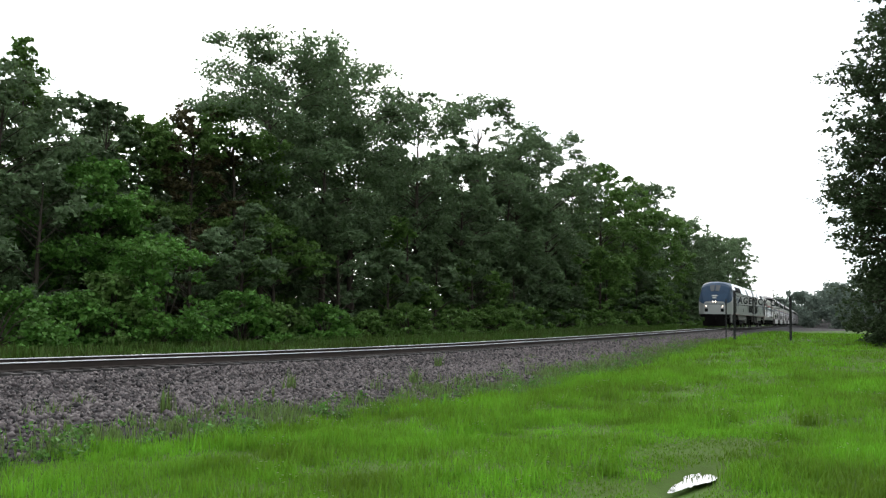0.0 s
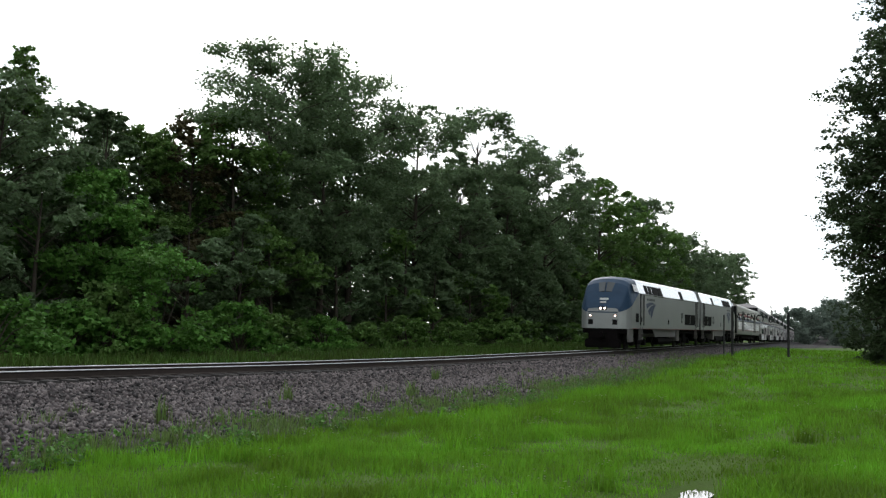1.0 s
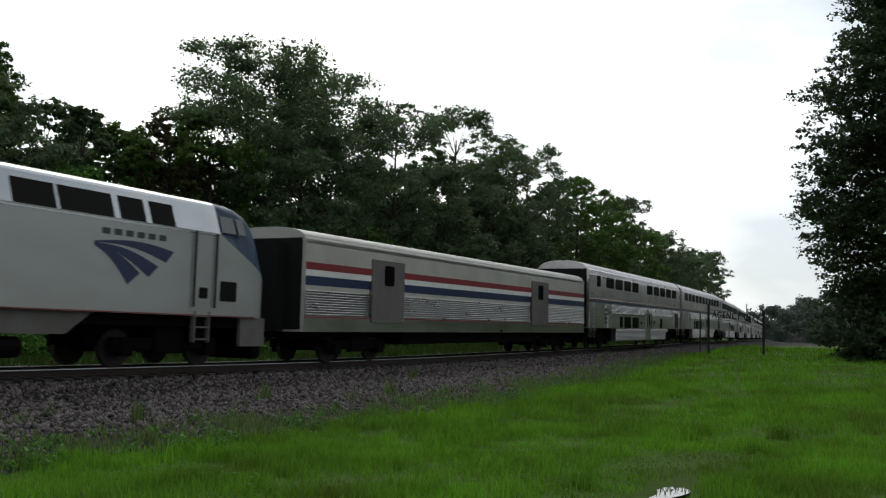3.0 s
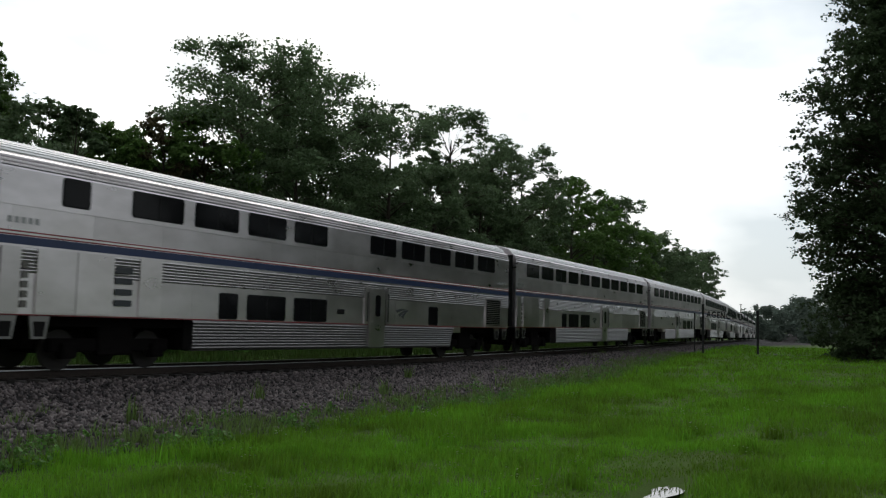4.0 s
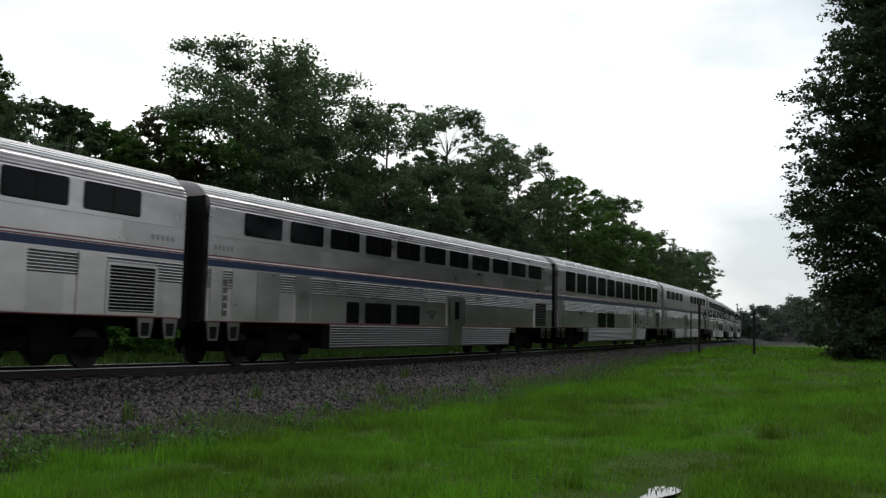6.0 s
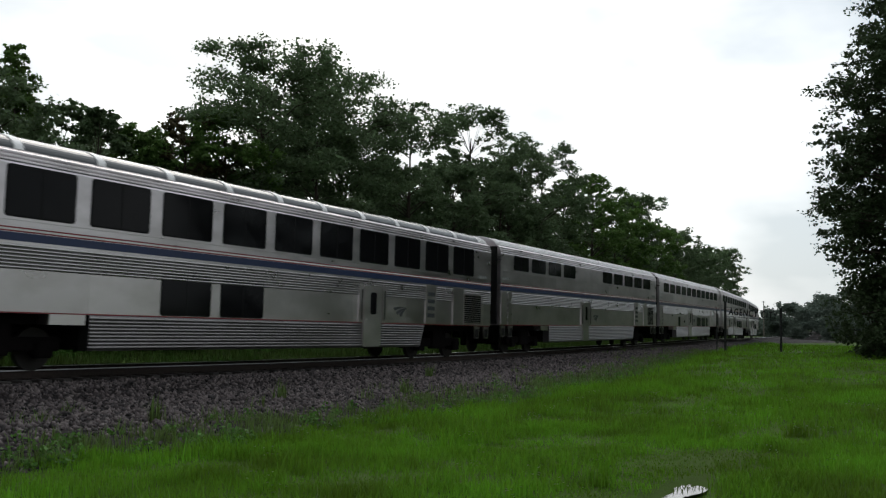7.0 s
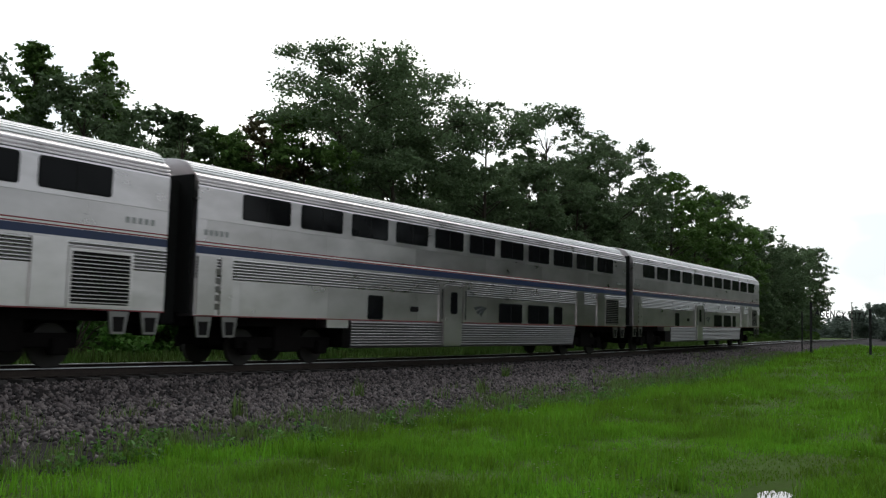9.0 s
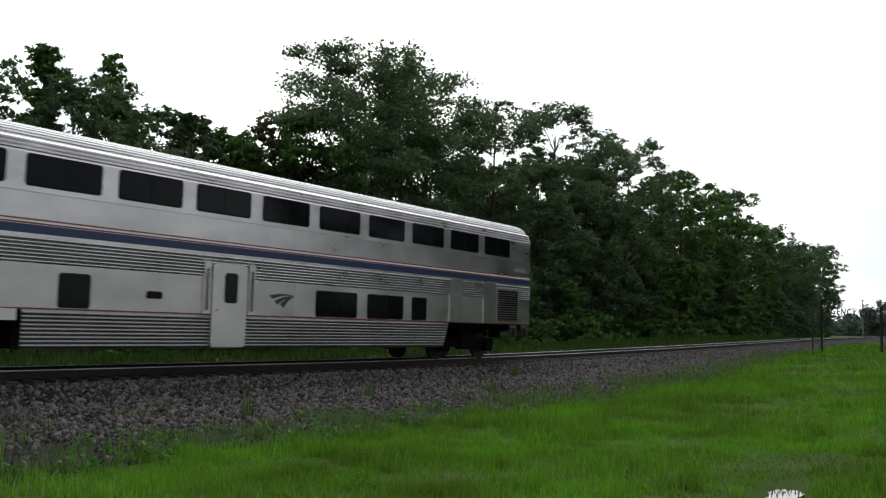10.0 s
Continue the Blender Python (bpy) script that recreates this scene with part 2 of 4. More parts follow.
def extrude(profile, y0, y1, mat, name, cuts=1, ends=True, closed=False):
    """A profile in (x, z), drawn along y."""
    n = len(profile)
    ys = np.linspace(y0, y1, cuts + 1)
    verts = [(x, y, z) for y in ys for x, z in profile]
    faces = []
    m = n if closed else n - 1
    for k in range(cuts):
        for i in range(m):
            j = (i + 1) % n
            faces.append((k * n + i, k * n + j, (k + 1) * n + j, (k + 1) * n + i))
    if ends:
        faces.append(tuple(range(n)))
        faces.append(tuple(range(cuts * n + n - 1, cuts * n - 1, -1)))
    me = mesh_of(name, verts, faces, mat)
    bm = bmesh.new(); bm.from_mesh(me)
    bmesh.ops.recalc_face_normals(bm, faces=bm.faces)
    bm.to_mesh(me); bm.free()
    return me


# ---------------------------------------------------------------- the line of the track
LINE_W, LINE_C, LINE_0 = 17.5, 0.0013, 32.0
BEND = (24.0, 126.0)             # the track bends away between these, and runs straight before and after


def line_x(s):
    k = np.clip(s, *BEND)
    return -LINE_W - LINE_C / 2 * (k - LINE_0) ** 2 - LINE_C * (k - LINE_0) * (s - k)


def line_z(s):
    """The track climbs gently towards the crossing."""
    return np.interp(s, [22, 32, 90, 390], [0, 0.07, 0.82, 1.9])


def line_at(s, z=0.0):
    slope = -LINE_C * (min(max(s, BEND[0]), BEND[1]) - LINE_0)
    grade = line_z(s + 5) - line_z(s - 5)
    return pose(float(line_x(s)), s, z + float(line_z(s)), math.degrees(math.atan(grade / 10)), 0, -math.degrees(math.atan(slope)))


def plan(x, y):
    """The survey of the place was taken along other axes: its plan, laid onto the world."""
    return 1.0287 * x - 0.0572 * y, 1.0885 * y - 0.0437 * x


TOE_Y = [-43.2, 6.9, 12.3, 18.8, 28.6, 37.4, 54.8, 87.6, 131.2]
TOE_X = [-6.35, -8.78, -8.45, -8.28, -9.10, -10.17, -12.53, -16.10, -20.24]


def toe_x(y):
    """Near edge of the stones."""
    return np.interp(y, TOE_Y, TOE_X)


def ground_z(x, y):
    x, y = np.asarray(x, float), np.asarray(y, float)
    low = np.interp(y, [-30, 0, 22, 44, 60, 98, 220], [-0.66, -0.62, -0.5, -0.40, -0.36, -0.33, -0.3])
    high = np.interp(y, [-30, 0, 22, 44, 60, 98, 220], [-0.66, -0.62, -0.44, -0.19, -0.04, -0.05, -0.1])
    k = np.clip((x - toe_x(y) + 0.2) / 2.2, 0, 1)
    low = low + 0.75 * np.minimum(line_z(y), 0.9)
    rise = low + (high - low) * k * k * (3 - 2 * k) + 0.0124 * np.clip(0.87 * x + 0.49 * y, -6, 24) * k
    back = np.interp(y, [470, 570, 700, 880], [0, 8, 15, 15]) * np.interp(x, [-300, -90, -30, 200], [0.4, 0.55, 1.0, 1.3])
    far = np.interp(line_x(y) - x, [-1.8, 4.2], [0, 1])
    z = rise * (1 - far) + (line_z(y) - 0.28) * far + back
    z += 0.05 * np.sin(x * 0.9 + y * 0.35) * np.sin(y * 0.6 - x * 0.2) * np.clip((x + 9) / 3, 0, 1)
    return z


def ground():
    xs = np.unique(np.concatenate([np.linspace(-2500, -60, 14), np.linspace(-60, -24, 19), np.linspace(-24, 14, 96), np.linspace(14, 60, 16), np.linspace(60, 2500, 12)]))
    ys = np.unique(np.concatenate([np.linspace(-1500, -20, 10), np.linspace(-20, 70, 181), np.linspace(70, 260, 50), np.linspace(260, 800, 40), np.linspace(800, 3500, 10)]))
    X, Y = np.meshgrid(xs, ys, indexing="ij")
    Z = ground_z(X, Y)
    Z = np.where(np.abs(X - line_x(Y)) < 3.2, Z - 0.5, Z)
    pud = np.exp(-(((X + 2.33) / 0.38) ** 2 + ((Y - 9.60) / 1.2) ** 2) * 1.2)
    Z = Z - 0.12 * pud
    v = np.stack([X, Y, Z], -1).reshape(-1, 3)
    n, m = len(xs), len(ys)
    i = (np.arange(n - 1)[:, None] * m + np.arange(m - 1)[None]).ravel()
    f = np.stack([i, i + m, i + m + 1, i + 1], -1)
    me = fast_mesh("ground", v, f, M["soil"])
    me.polygons.foreach_set("use_smooth", np.ones(len(f), dtype=bool))
    return tagged(new("ground", me), "short green grass on damp uneven ground beside the railway", "grass", kind="structure")


def ballast():
    """The bed of crushed stone, one strip that follows the line; its colour holds the shade of the gaps."""
    ss = np.concatenate([np.linspace(-60, 90, 76), np.linspace(100, 330, 24), [420, 600, 900]])
    verts, faces = [], []
    for s in ss:
        c, z = float(line_x(s)), float(line_z(s)); t = float(toe_x(s)); g = float(ground_z(t, s))
        sect = [(c - 4.6, z - 0.75), (c - 2.6, z - 0.33), (c - 1.7, z - 0.26), (c + 1.7, z - 0.26), (c + 2.3, z - 0.31), (c + 3.2, z - 0.36 + 0.6 * (g - z + 0.36)),
                (t, g + 0.01), (t + 0.5, g - 0.12)]
        verts += [(x, s, z) for x, z in sect]
    n = 8
    for k in range(len(ss) - 1):
        for i in range(n - 1):
            faces.append((k * n + i, k * n + i + 1, (k + 1) * n + i + 1, (k + 1) * n + i))
    return tagged(new("ballast_bed", mesh_of("ballast_bed", verts, faces, M["gravel"])), "crushed stone bed under the railway track, near-black for the shade between stones", "ballast", kind="structure")


def bed_z(dx, s):
    """Height of the bed at dx to the near side of the line."""
    c, z = float(line_x(s)), float(line_z(s)); t = float(toe_x(s)) - c; g = float(ground_z(t + c, s))
    return float(np.interp(dx, [-4.6, -2.6, -1.7, 1.7, 2.3, 3.2, t, t + 0.5], [z - 0.75, z - 0.33, z - 0.26, z - 0.26, z - 0.31, z - 0.36 + 0.6 * (g - z + 0.36), g + 0.01, g - 0.12]))


STONE = np.array([(1, 0, 0), (-1, 0, 0), (0, 1, 0), (0, -1, 0), (0, 0, 1), (0, 0, -1)], float)
STONE_F = np.array([(0, 2, 4), (2, 1, 4), (1, 3, 4), (3, 0, 4), (2, 0, 5), (1, 2, 5), (3, 1, 5), (0, 3, 5)])


def stones():
    rng = np.random.default_rng(5)
    lots = []
    for s0, s1, step, dens, size in ((-4, 14, 0.5, 125, 0.050), (14, 36, 0.5, 115, 0.050), (36, 86, 1.0, 70, 0.056)):
        for s in np.arange(s0, s1, step):
            t = toe_x(s) - line_x(s)
            lo, hi = 1.36, t + 0.25
            n = int(dens * step * (hi - lo))
            dx = rng.uniform(lo, hi, n)
            keep = rng.random(n) < np.clip(1.0 - (dx + line_x(s) + 11.2) / 1.6, 0.22, 1)
            dx = dx[keep]
            sy = s + rng.random(len(dx)) * step
            z = np.interp(dx, np.linspace(lo, hi, 25), [bed_z(d, s + step / 2) for d in np.linspace(lo, hi, 25)])
            lots.append(np.stack([line_x(s) + dx, sy, z + rng.uniform(-0.006, 0.02, len(dx)), size * rng.uniform(0.55, 1.5, len(dx))], -1))
    P = np.concatenate(lots)
    n = len(P)
    V = STONE[None] * P[:, 3, None, None] * rng.uniform(0.55, 1.25, (n, 6, 1)) * rng.uniform(0.7, 1.2, (n, 1, 3))
    a, b = rng.uniform(0, 6.28, n), rng.uniform(-1, 1, n)
    ca, sa, cb, sb = np.cos(a), np.sin(a), np.cos(b), np.sin(b)
    x, y, z = V[..., 0], V[..., 1], V[..., 2]
    y, z = y * cb[:, None] - z * sb[:, None], y * sb[:, None] + z * cb[:, None]
    x, y = x * ca[:, None] - y * sa[:, None], x * sa[:, None] + y * ca[:, None]
    V = np.stack([x, y, z], -1) + P[:, None, :3]
    F = (STONE_F[None] + 6 * np.arange(n)[:, None, None]).reshape(-1, 3)
    return tagged(new("ballast_stones", fast_mesh("ballast_stones", V.reshape(-1, 3), F, M["stone"])), "loose angular grey and brown crushed stones of the track bed", "gravel", kind="stuff")


def track():
    tr = thing("railway_track", "single railway track of rusty steel rails on dark wooden ties", "railway track", kind="structure")
    half = [(0.034, 0.0), (0.037, -0.016), (0.037, -0.034), (0.012, -0.045), (0.010, -0.145), (0.07, -0.165), (0.07, -0.178)]
    prof = half + [(-x, z) for x, z in reversed(half)]
    ss = np.concatenate([np.arange(-60, 120, 3.0), np.arange(120, 331, 10.0), [500, 900]])
    n = len(prof)
    for side in (0.7525, -0.7525):
        verts, faces, idx = [], [], []
        for s in ss:
            m = line_at(s)
            verts += [m @ Vector((side + x, 0, z)) for x, z in prof]
        for k in range(len(ss) - 1):
            for i in range(n):
                j = (i + 1) % n
                faces.append((k * n + i, k * n + j, (k + 1) * n + j, (k + 1) * n + i))
                idx.append(1 if i in (0, n - 2, n - 1) else 0)
        piece("rail", mesh_of("rail", verts, faces, [M["rail"], M["shine"]], idx), tr, "rusty steel rail with a worn head, its sky glint painted pale")
    bm = boxes((-1.3, 1.3, -0.115, 0.115, -0.36, -0.18))
    bmesh.ops.bevel(bm, geom=list(bm.edges), offset=0.012, segments=1, affect="EDGES")
    first = part("tie", bm, M["tie"], tr, "dark creosoted wooden tie")
    me = first.data
    rng = random.Random(3)
    first.matrix_basis = line_at(-10)
    for k in range(1, 200):
        s = -10 + 0.5 * k
        piece("tie", me, tr, at=line_at(s) @ pose(rng.uniform(-0.06, 0.06), 0, rng.uniform(-0.01, 0.01), 0, 0, rng.uniform(-1, 1)))
    bm = boxes((-0.18, 0.18, -0.095, 0.095, -0.182, -0.168))
    pl = part("tie_plate", bm, M["rail"], tr, "rusty tie plate")
    pl.matrix_basis = line_at(-10) @ pose(0.75, 0, 0.004)
    for k in range(1, 110):
        piece("tie_plate", pl.data, tr, at=line_at(-10 + 0.5 * k) @ pose(0.75, 0, 0.004))
    return tr


# ---------------------------------------------------------------- plants
def leaf_cloud(rng, centres, radii, counts, size, flat=0.62, tri=False, squash=0.8, loose=0.17):
    """Small leaves in many loose sprays round each clump; verts and quads."""
    P, S = [], []
    for c, r, n in zip(centres, radii, counts):
        k = max(3, n // 26)
        d = rng.normal(size=(k, 3)); d /= np.linalg.norm(d, axis=1)[:, None]
        hub = np.asarray(c) + d * (r * rng.uniform(0.1, 1.0, k) ** 0.6)[:, None] * (1, 1, squash)
        pick = rng.integers(0, k, n)
        out = np.stack([d[:, 0], d[:, 1], -0.25 * np.ones(k)], -1)
        P.append(hub[pick] + rng.normal(size=(n, 3)) * r * (loose, loose, loose * flat) + out[pick] * (rng.uniform(-0.1, 0.30, n) * r)[:, None])
        S.append(size * rng.uniform(0.55, 1.35, n))
    P, S = np.concatenate(P), np.concatenate(S)
    n = len(P)
    a = rng.normal(size=(n, 3)); a[:, 2] *= 0.55; a /= np.linalg.norm(a, axis=1)[:, None]
    b = np.cross(a, rng.normal(size=(n, 3)) * (0.7, 0.7, 1.2)); b /= np.linalg.norm(b, axis=1)[:, None]
    a, b = a * S[:, None], b * S[:, None] * 0.40
    if tri:
        return np.stack([P - a * 0.55 - b * 0.6, P - a * 0.3 + b * 1.1, P + a * 0.7], 1).reshape(-1, 3), np.arange(3 * n).reshape(-1, 3)
    V = np.stack([P - a * 0.5, P + b, P + a * 0.6, P - b], 1).reshape(-1, 3)
    F = np.arange(4 * n).reshape(-1, 4)
    return V, F


def limb(verts, faces, pts, radii, n=7):
    base = len(verts)
    for k, (p, r) in enumerate(zip(pts, radii)):
        d = Vector(pts[min(k + 1, len(pts) - 1)]) - Vector(pts[max(k - 1, 0)])
        q = d.to_track_quat("Z", "Y")
        for i in range(n):
            a = 2 * math.pi * i / n
            verts.append(Vector(p) + q @ Vector((r * math.cos(a), r * math.sin(a), 0)))
    for k in range(len(pts) - 1):
        for i in range(n):
            j = (i + 1) % n
            faces.append((base + k * n + i, base + k * n + j, base + (k + 1) * n + j, base + (k + 1) * n + i))


def tree(x, y, h, r, seed, leaf="leaf", low=0.25, clumps=60, per=230, size=0.26, gap=0.0, label="", shape="round", lean=0.0, tier=0.0, loose=0.17):
    """Tapered trunk, limbs that reach the clumps, and a crown of many leaves."""
    rng = np.random.default_rng(seed)
    x, y = plan(x, y)
    z0 = float(ground_z(x, y)) - 0.1
    t = thing("tree", label or "tall broadleaf tree in dark green summer leaf beside the railway", "tree", "trees beside the line", at=pose(x, y, z0))
    verts, faces = [], []
    top = h * 0.86
    bend = rng.uniform(-0.5, 0.5, 2) * r * 0.25 + np.array([0, lean])
    trunk = [Vector((bend[0] * (k / 7) ** 1.6, bend[1] * (k / 7) ** 1.6, top * k / 7)) for k in range(8)]
    tr0 = 0.012 * h + 0.06
    limb(verts, faces, trunk, [tr0 * (1 - 0.86 * k / 7) * (1.35 if k == 0 else 1) for k in range(8)], 9)
    cs, rs = [], []
    tries = 0
    while len(cs) < clumps and tries < clumps * 20:
        tries += 1
        f = rng.uniform(low, 1.0)
        if shape == "vase":
            g = (f - low) / (1 - low)
            w = r * (0.45 + 0.55 * min(1, g / 0.55)) * (1 if g < 0.72 else math.sqrt(max(0.02, 1 - ((g - 0.72) / 0.29) ** 2)))
        elif shape == "cone": w = r * (1.05 - f) ** 0.7
        elif shape == "tall": w = r * math.sin(math.pi * min(1, (f - low) / (1 - low) * 0.82 + 0.16)) ** 0.55
        else: w = r * (1 - ((f - low) / (1 - low) * 1.85 - 0.85) ** 2 * 0.92) ** 0.5 if abs((f - low) / (1 - low) * 1.85 - 0.85) < 1 else r * 0.3
        a = rng.uniform(0, 2 * math.pi)
        d = w * rng.uniform(0.15, 1.0) ** 0.55
        c = np.array([d * math.cos(a), d * math.sin(a), f * h - 0.3]) + np.array([bend[0], bend[1], 0]) * f
        cr = min(1.9, r * (rng.uniform(0.20, 0.36) if tier else rng.uniform(0.16, 0.30)))
        if gap and any(np.linalg.norm((c - o) * (1, 1, 1.2)) < (cr + q) * gap for o, q in zip(cs, rs)): continue
        c[2] = min(c[2], h - cr * 0.7)
        cs.append(c); rs.append(cr)
    for c, cr in zip(cs, rs):
        k = max(0.12, min(0.92, (c[2] - 0.45 * math.hypot(c[0], c[1])) / top))
        i = min(6, int(k * 7)); p = trunk[i].lerp(trunk[i + 1], k * 7 - i)
        e = Vector(c)
        mid = p.lerp(e, 0.5) + Vector((0, 0, 0.12 * (e - p).length))
        r0 = tr0 * (1 - 0.8 * k) * 0.4
        limb(verts, faces, [p, mid, e], [r0, r0 * 0.6, r0 * 0.2], 4)
        for _ in range(2 if size < 0.255 else 0):
            d = Vector(rng.normal(size=3)) * cr * 0.4
            limb(verts, faces, [mid.lerp(e, 0.6), e + d], [r0 * 0.35, r0 * 0.12], 3)
    piece("trunk", mesh_of("trunk", verts, faces, M["bark"], smooth=True), t, "dark rough bark trunk and limbs")
    counts = [int(per * (cr / (0.21 * r)) ** 2) for cr in rs]
    V, F = leaf_cloud(rng, cs, rs, counts, size, tri=size > 0.215, squash=0.45 if tier else 0.8, loose=loose)
    piece("crown", fast_mesh("crown", V, F, M[leaf]), t)
    return t


def bush(x, y, h, r, seed, leaf="leaf_light", label="", size=0.17, per=260, clumps=26):
    rng = np.random.default_rng(seed)
    x, y = plan(x, y)
    t = thing("bush", label or "leafy green bush at the foot of the wood", "bush", "bushes along the wood", at=pose(x, y, float(ground_z(x, y)) - 0.05))
    cs, rs, verts, faces = [], [], [], []
    for _ in range(clumps):
        a, f = rng.uniform(0, 6.283), rng.uniform(0.08, 1.0)
        w = r * math.sqrt(max(0.05, 1 - (f * 0.98) ** 2)) * rng.uniform(0.2, 1) ** 0.5
        cr = min(r, h) * rng.uniform(0.2, 0.33)
        c = np.array([w * math.cos(a), w * math.sin(a), max(0.1, f * h - cr * 0.7)])
        cs.append(c); rs.append(cr)
        limb(verts, faces, [(0, 0, 0), Vector(c) * 0.5 + Vector((0, 0, 0.1 * h)), c], [0.04, 0.025, 0.008], 5)
    piece("stem", mesh_of("stem", verts, faces, M["bark"]), t, "thin brown stems")
    V, F = leaf_cloud(rng, cs, rs, [int(per * (q / (0.26 * min(r, h))) ** 2) for q in rs], size)
    piece("foliage", fast_mesh("foliage", V, F, M[leaf]), t)
    return t


def blades(name, label, P, H, W, mat, rng, seg=2, bend=0.45):
    """Tapered, bent blades: stuff that nobody could count."""
    n = len(P)
    a = rng.uniform(0, 2 * math.pi, n)
    d = np.stack([np.cos(a), np.sin(a), np.zeros(n)], -1)
    s = np.stack([-d[:, 1], d[:, 0], np.zeros(n)], -1) * W[:, None]
    lean = rng.uniform(0.0, 1.6, n)[:, None] * bend * H[:, None]
    up = np.array([0, 0, 1.0])
    mid = P + up * (H * 0.55)[:, None] + d * lean * 0.35
    tip = P + up * (H * rng.uniform(0.8, 1.0, n))[:, None] + d * lean
    V = np.stack([P - s, P + s, mid + s * 0.7, mid - s * 0.7, tip], 1).reshape(-1, 3)
    o = 5 * np.arange(n)[:, None]
    if seg == 1:
        V, F = np.stack([P - s, P + s, tip], 1).reshape(-1, 3), np.arange(3 * n).reshape(-1, 3)
    else:
        F = np.concatenate([o + [[0, 1, 2]], o + [[0, 2, 3]], o + [[3, 2, 4]]])
    return tagged(new(name, fast_mesh(name, V, F, mat)), label, "grass", kind="stuff")


def noise2(x, y, k, seed=0):
    return np.array([noise.noise((a * k + seed, b * k, seed * 1.7)) for a, b in zip(x, y)])


def grass():
    rng = np.random.default_rng(11)
    pts, hs, ws = [], [], []
    for y0, y1, n, hh, ww in ((-6, 2.5, 9000, 0.075, 0.006), (2.5, 7, 46000, 0.075, 0.004), (7, 14, 84000, 0.085, 0.0055), (14, 28, 62000, 0.12, 0.009), (28, 58, 30000, 0.12, 0.017), (58, 125, 14000, 0.16, 0.035)):
        y = rng.uniform(y0, y1, n)
        lo = np.array([toe_x(v) for v in y]) - 0.25
        hi = np.where(y < 2.5, 4.0, np.minimum(10, -0.2 + y * 0.12 + 1.5))
        x = lo + (hi - lo) * rng.random(n)
        k = noise2(x, y, 0.55, 3)
        clump = np.clip(0.8 + 1.1 * k + 0.7 * noise2(x, y, 1.9, 6), 0.3, 2.1)
        tall = np.where(x < lo + 2.2, 1.65, 1.2)
        near_puddle = np.exp(-(((x + 2.33) / 0.30) ** 2 + ((y - 9.33) / 1.25) ** 2) ** 2)
        for bx, by, br in ((-5.19, 9.76, 0.4), (-4.17, 8.97, 0.3), (-7.33, 12.58, 0.35), (-2.54, 11.19, 0.3), (-3.53, 16.44, 0.5), (-1.53, 15.49, 0.5)):
            near_puddle = np.maximum(near_puddle, 0.75 * np.exp(-(((x - bx) / br) ** 2 + ((y - by) / (1.3 * br)) ** 2)))
        keep = (rng.random(n) > near_puddle * 1.2) & (rng.random(n) < 0.55 + 0.5 * clump)
        h = hh * clump * tall * rng.uniform(0.6, 1.3, n)
        p = np.stack([x, y, ground_z(x, y) - 0.005], -1)
        pts.append(p[keep]); hs.append(h[keep]); ws.append((ww * rng.uniform(0.7, 1.4, n))[keep])
    blades("grass", "bright green short grass beside the railway", np.concatenate(pts[:3]), np.concatenate(hs[:3]), np.concatenate(ws[:3]), M["blade"], rng)
    blades("grass", "bright green short grass beside the railway", np.concatenate(pts[3:]), np.concatenate(hs[3:]), np.concatenate(ws[3:]) * 1.3, M["blade"], rng, seg=1)
    # weeds in the edge of the stones, and tall grass along the far side of the line
    pts, hs, ws = [], [], []
    for _ in range(760):
        y = rng.uniform(3, 62); t = toe_x(y)
        x = t + 0.3 - abs(rng.normal(0, 1.25)) if rng.random() < 0.93 else t - rng.uniform(1, 4.5)
        n = rng.integers(10, 34)
        px, py = x + rng.normal(0, 0.13, n), y + rng.normal(0, 0.13, n)
        z = np.array([bed_z(a - line_x(b), b) for a, b in zip(px, py)])
        pts.append(np.stack([px, py, z], -1)); hs.append(rng.uniform(0.08, 0.3, n)); ws.append(rng.uniform(0.004, 0.011, n))
    for x, y in ((-12.1, 15.3), (-14.0, 25.0), (-11.0, 10.8), (-11.2, 18.9)):
        n = 40
        px, py = x + rng.normal(0, 0.07, n), y + rng.normal(0, 0.07, n)
        pts.append(np.stack([px, py, np.full(n, bed_z(x - line_x(y), y))], -1)); hs.append(rng.uniform(0.2, 0.55, n)); ws.append(rng.uniform(0.008, 0.014, n))
    blades("trackside_weeds", "thin yellow-green weeds growing out of the stones", np.concatenate(pts), np.concatenate(hs), np.concatenate(ws), M["weed"], rng)
    cs, rs = [], []
    for _ in range(240):
        y = rng.uniform(4, 50); x = float(toe_x(y)) + 0.5 - abs(rng.normal(0, 1.0))
        q = rng.uniform(0.07, 0.17)
        cs.append((x, y, bed_z(x - float(line_x(y)), y) + 0.7 * q)); rs.append(q)
    V, F = leaf_cloud(rng, cs, rs, [46] * len(cs), 0.055, squash=1.0, loose=0.4)
    tagged(new("broadleaf_weeds", fast_mesh("broadleaf_weeds", V, F, M["leaf_light"])), "low leafy green weeds along the edge of the stones", "weeds", kind="stuff")
    pts, hs, ws = [], [], []
    for _ in range(330):
        y = 4.5 + 27 * rng.random() ** 1.4; x = rng.uniform(toe_x(y) + 0.4, 1.5 + 0.1 * y)
        if abs(x + 2.33) < 0.6 and abs(y - 9.6) < 1.7: continue
        n = rng.integers(25, 80); q = rng.uniform(0.08, 0.2)
        px, py = x + rng.normal(0, q, n), y + rng.normal(0, q, n)
        pts.append(np.stack([px, py, ground_z(px, py)], -1)); hs.append(rng.uniform(0.10, 0.26, n) * rng.uniform(0.7, 1.5)); ws.append(rng.uniform(0.004, 0.009, n))
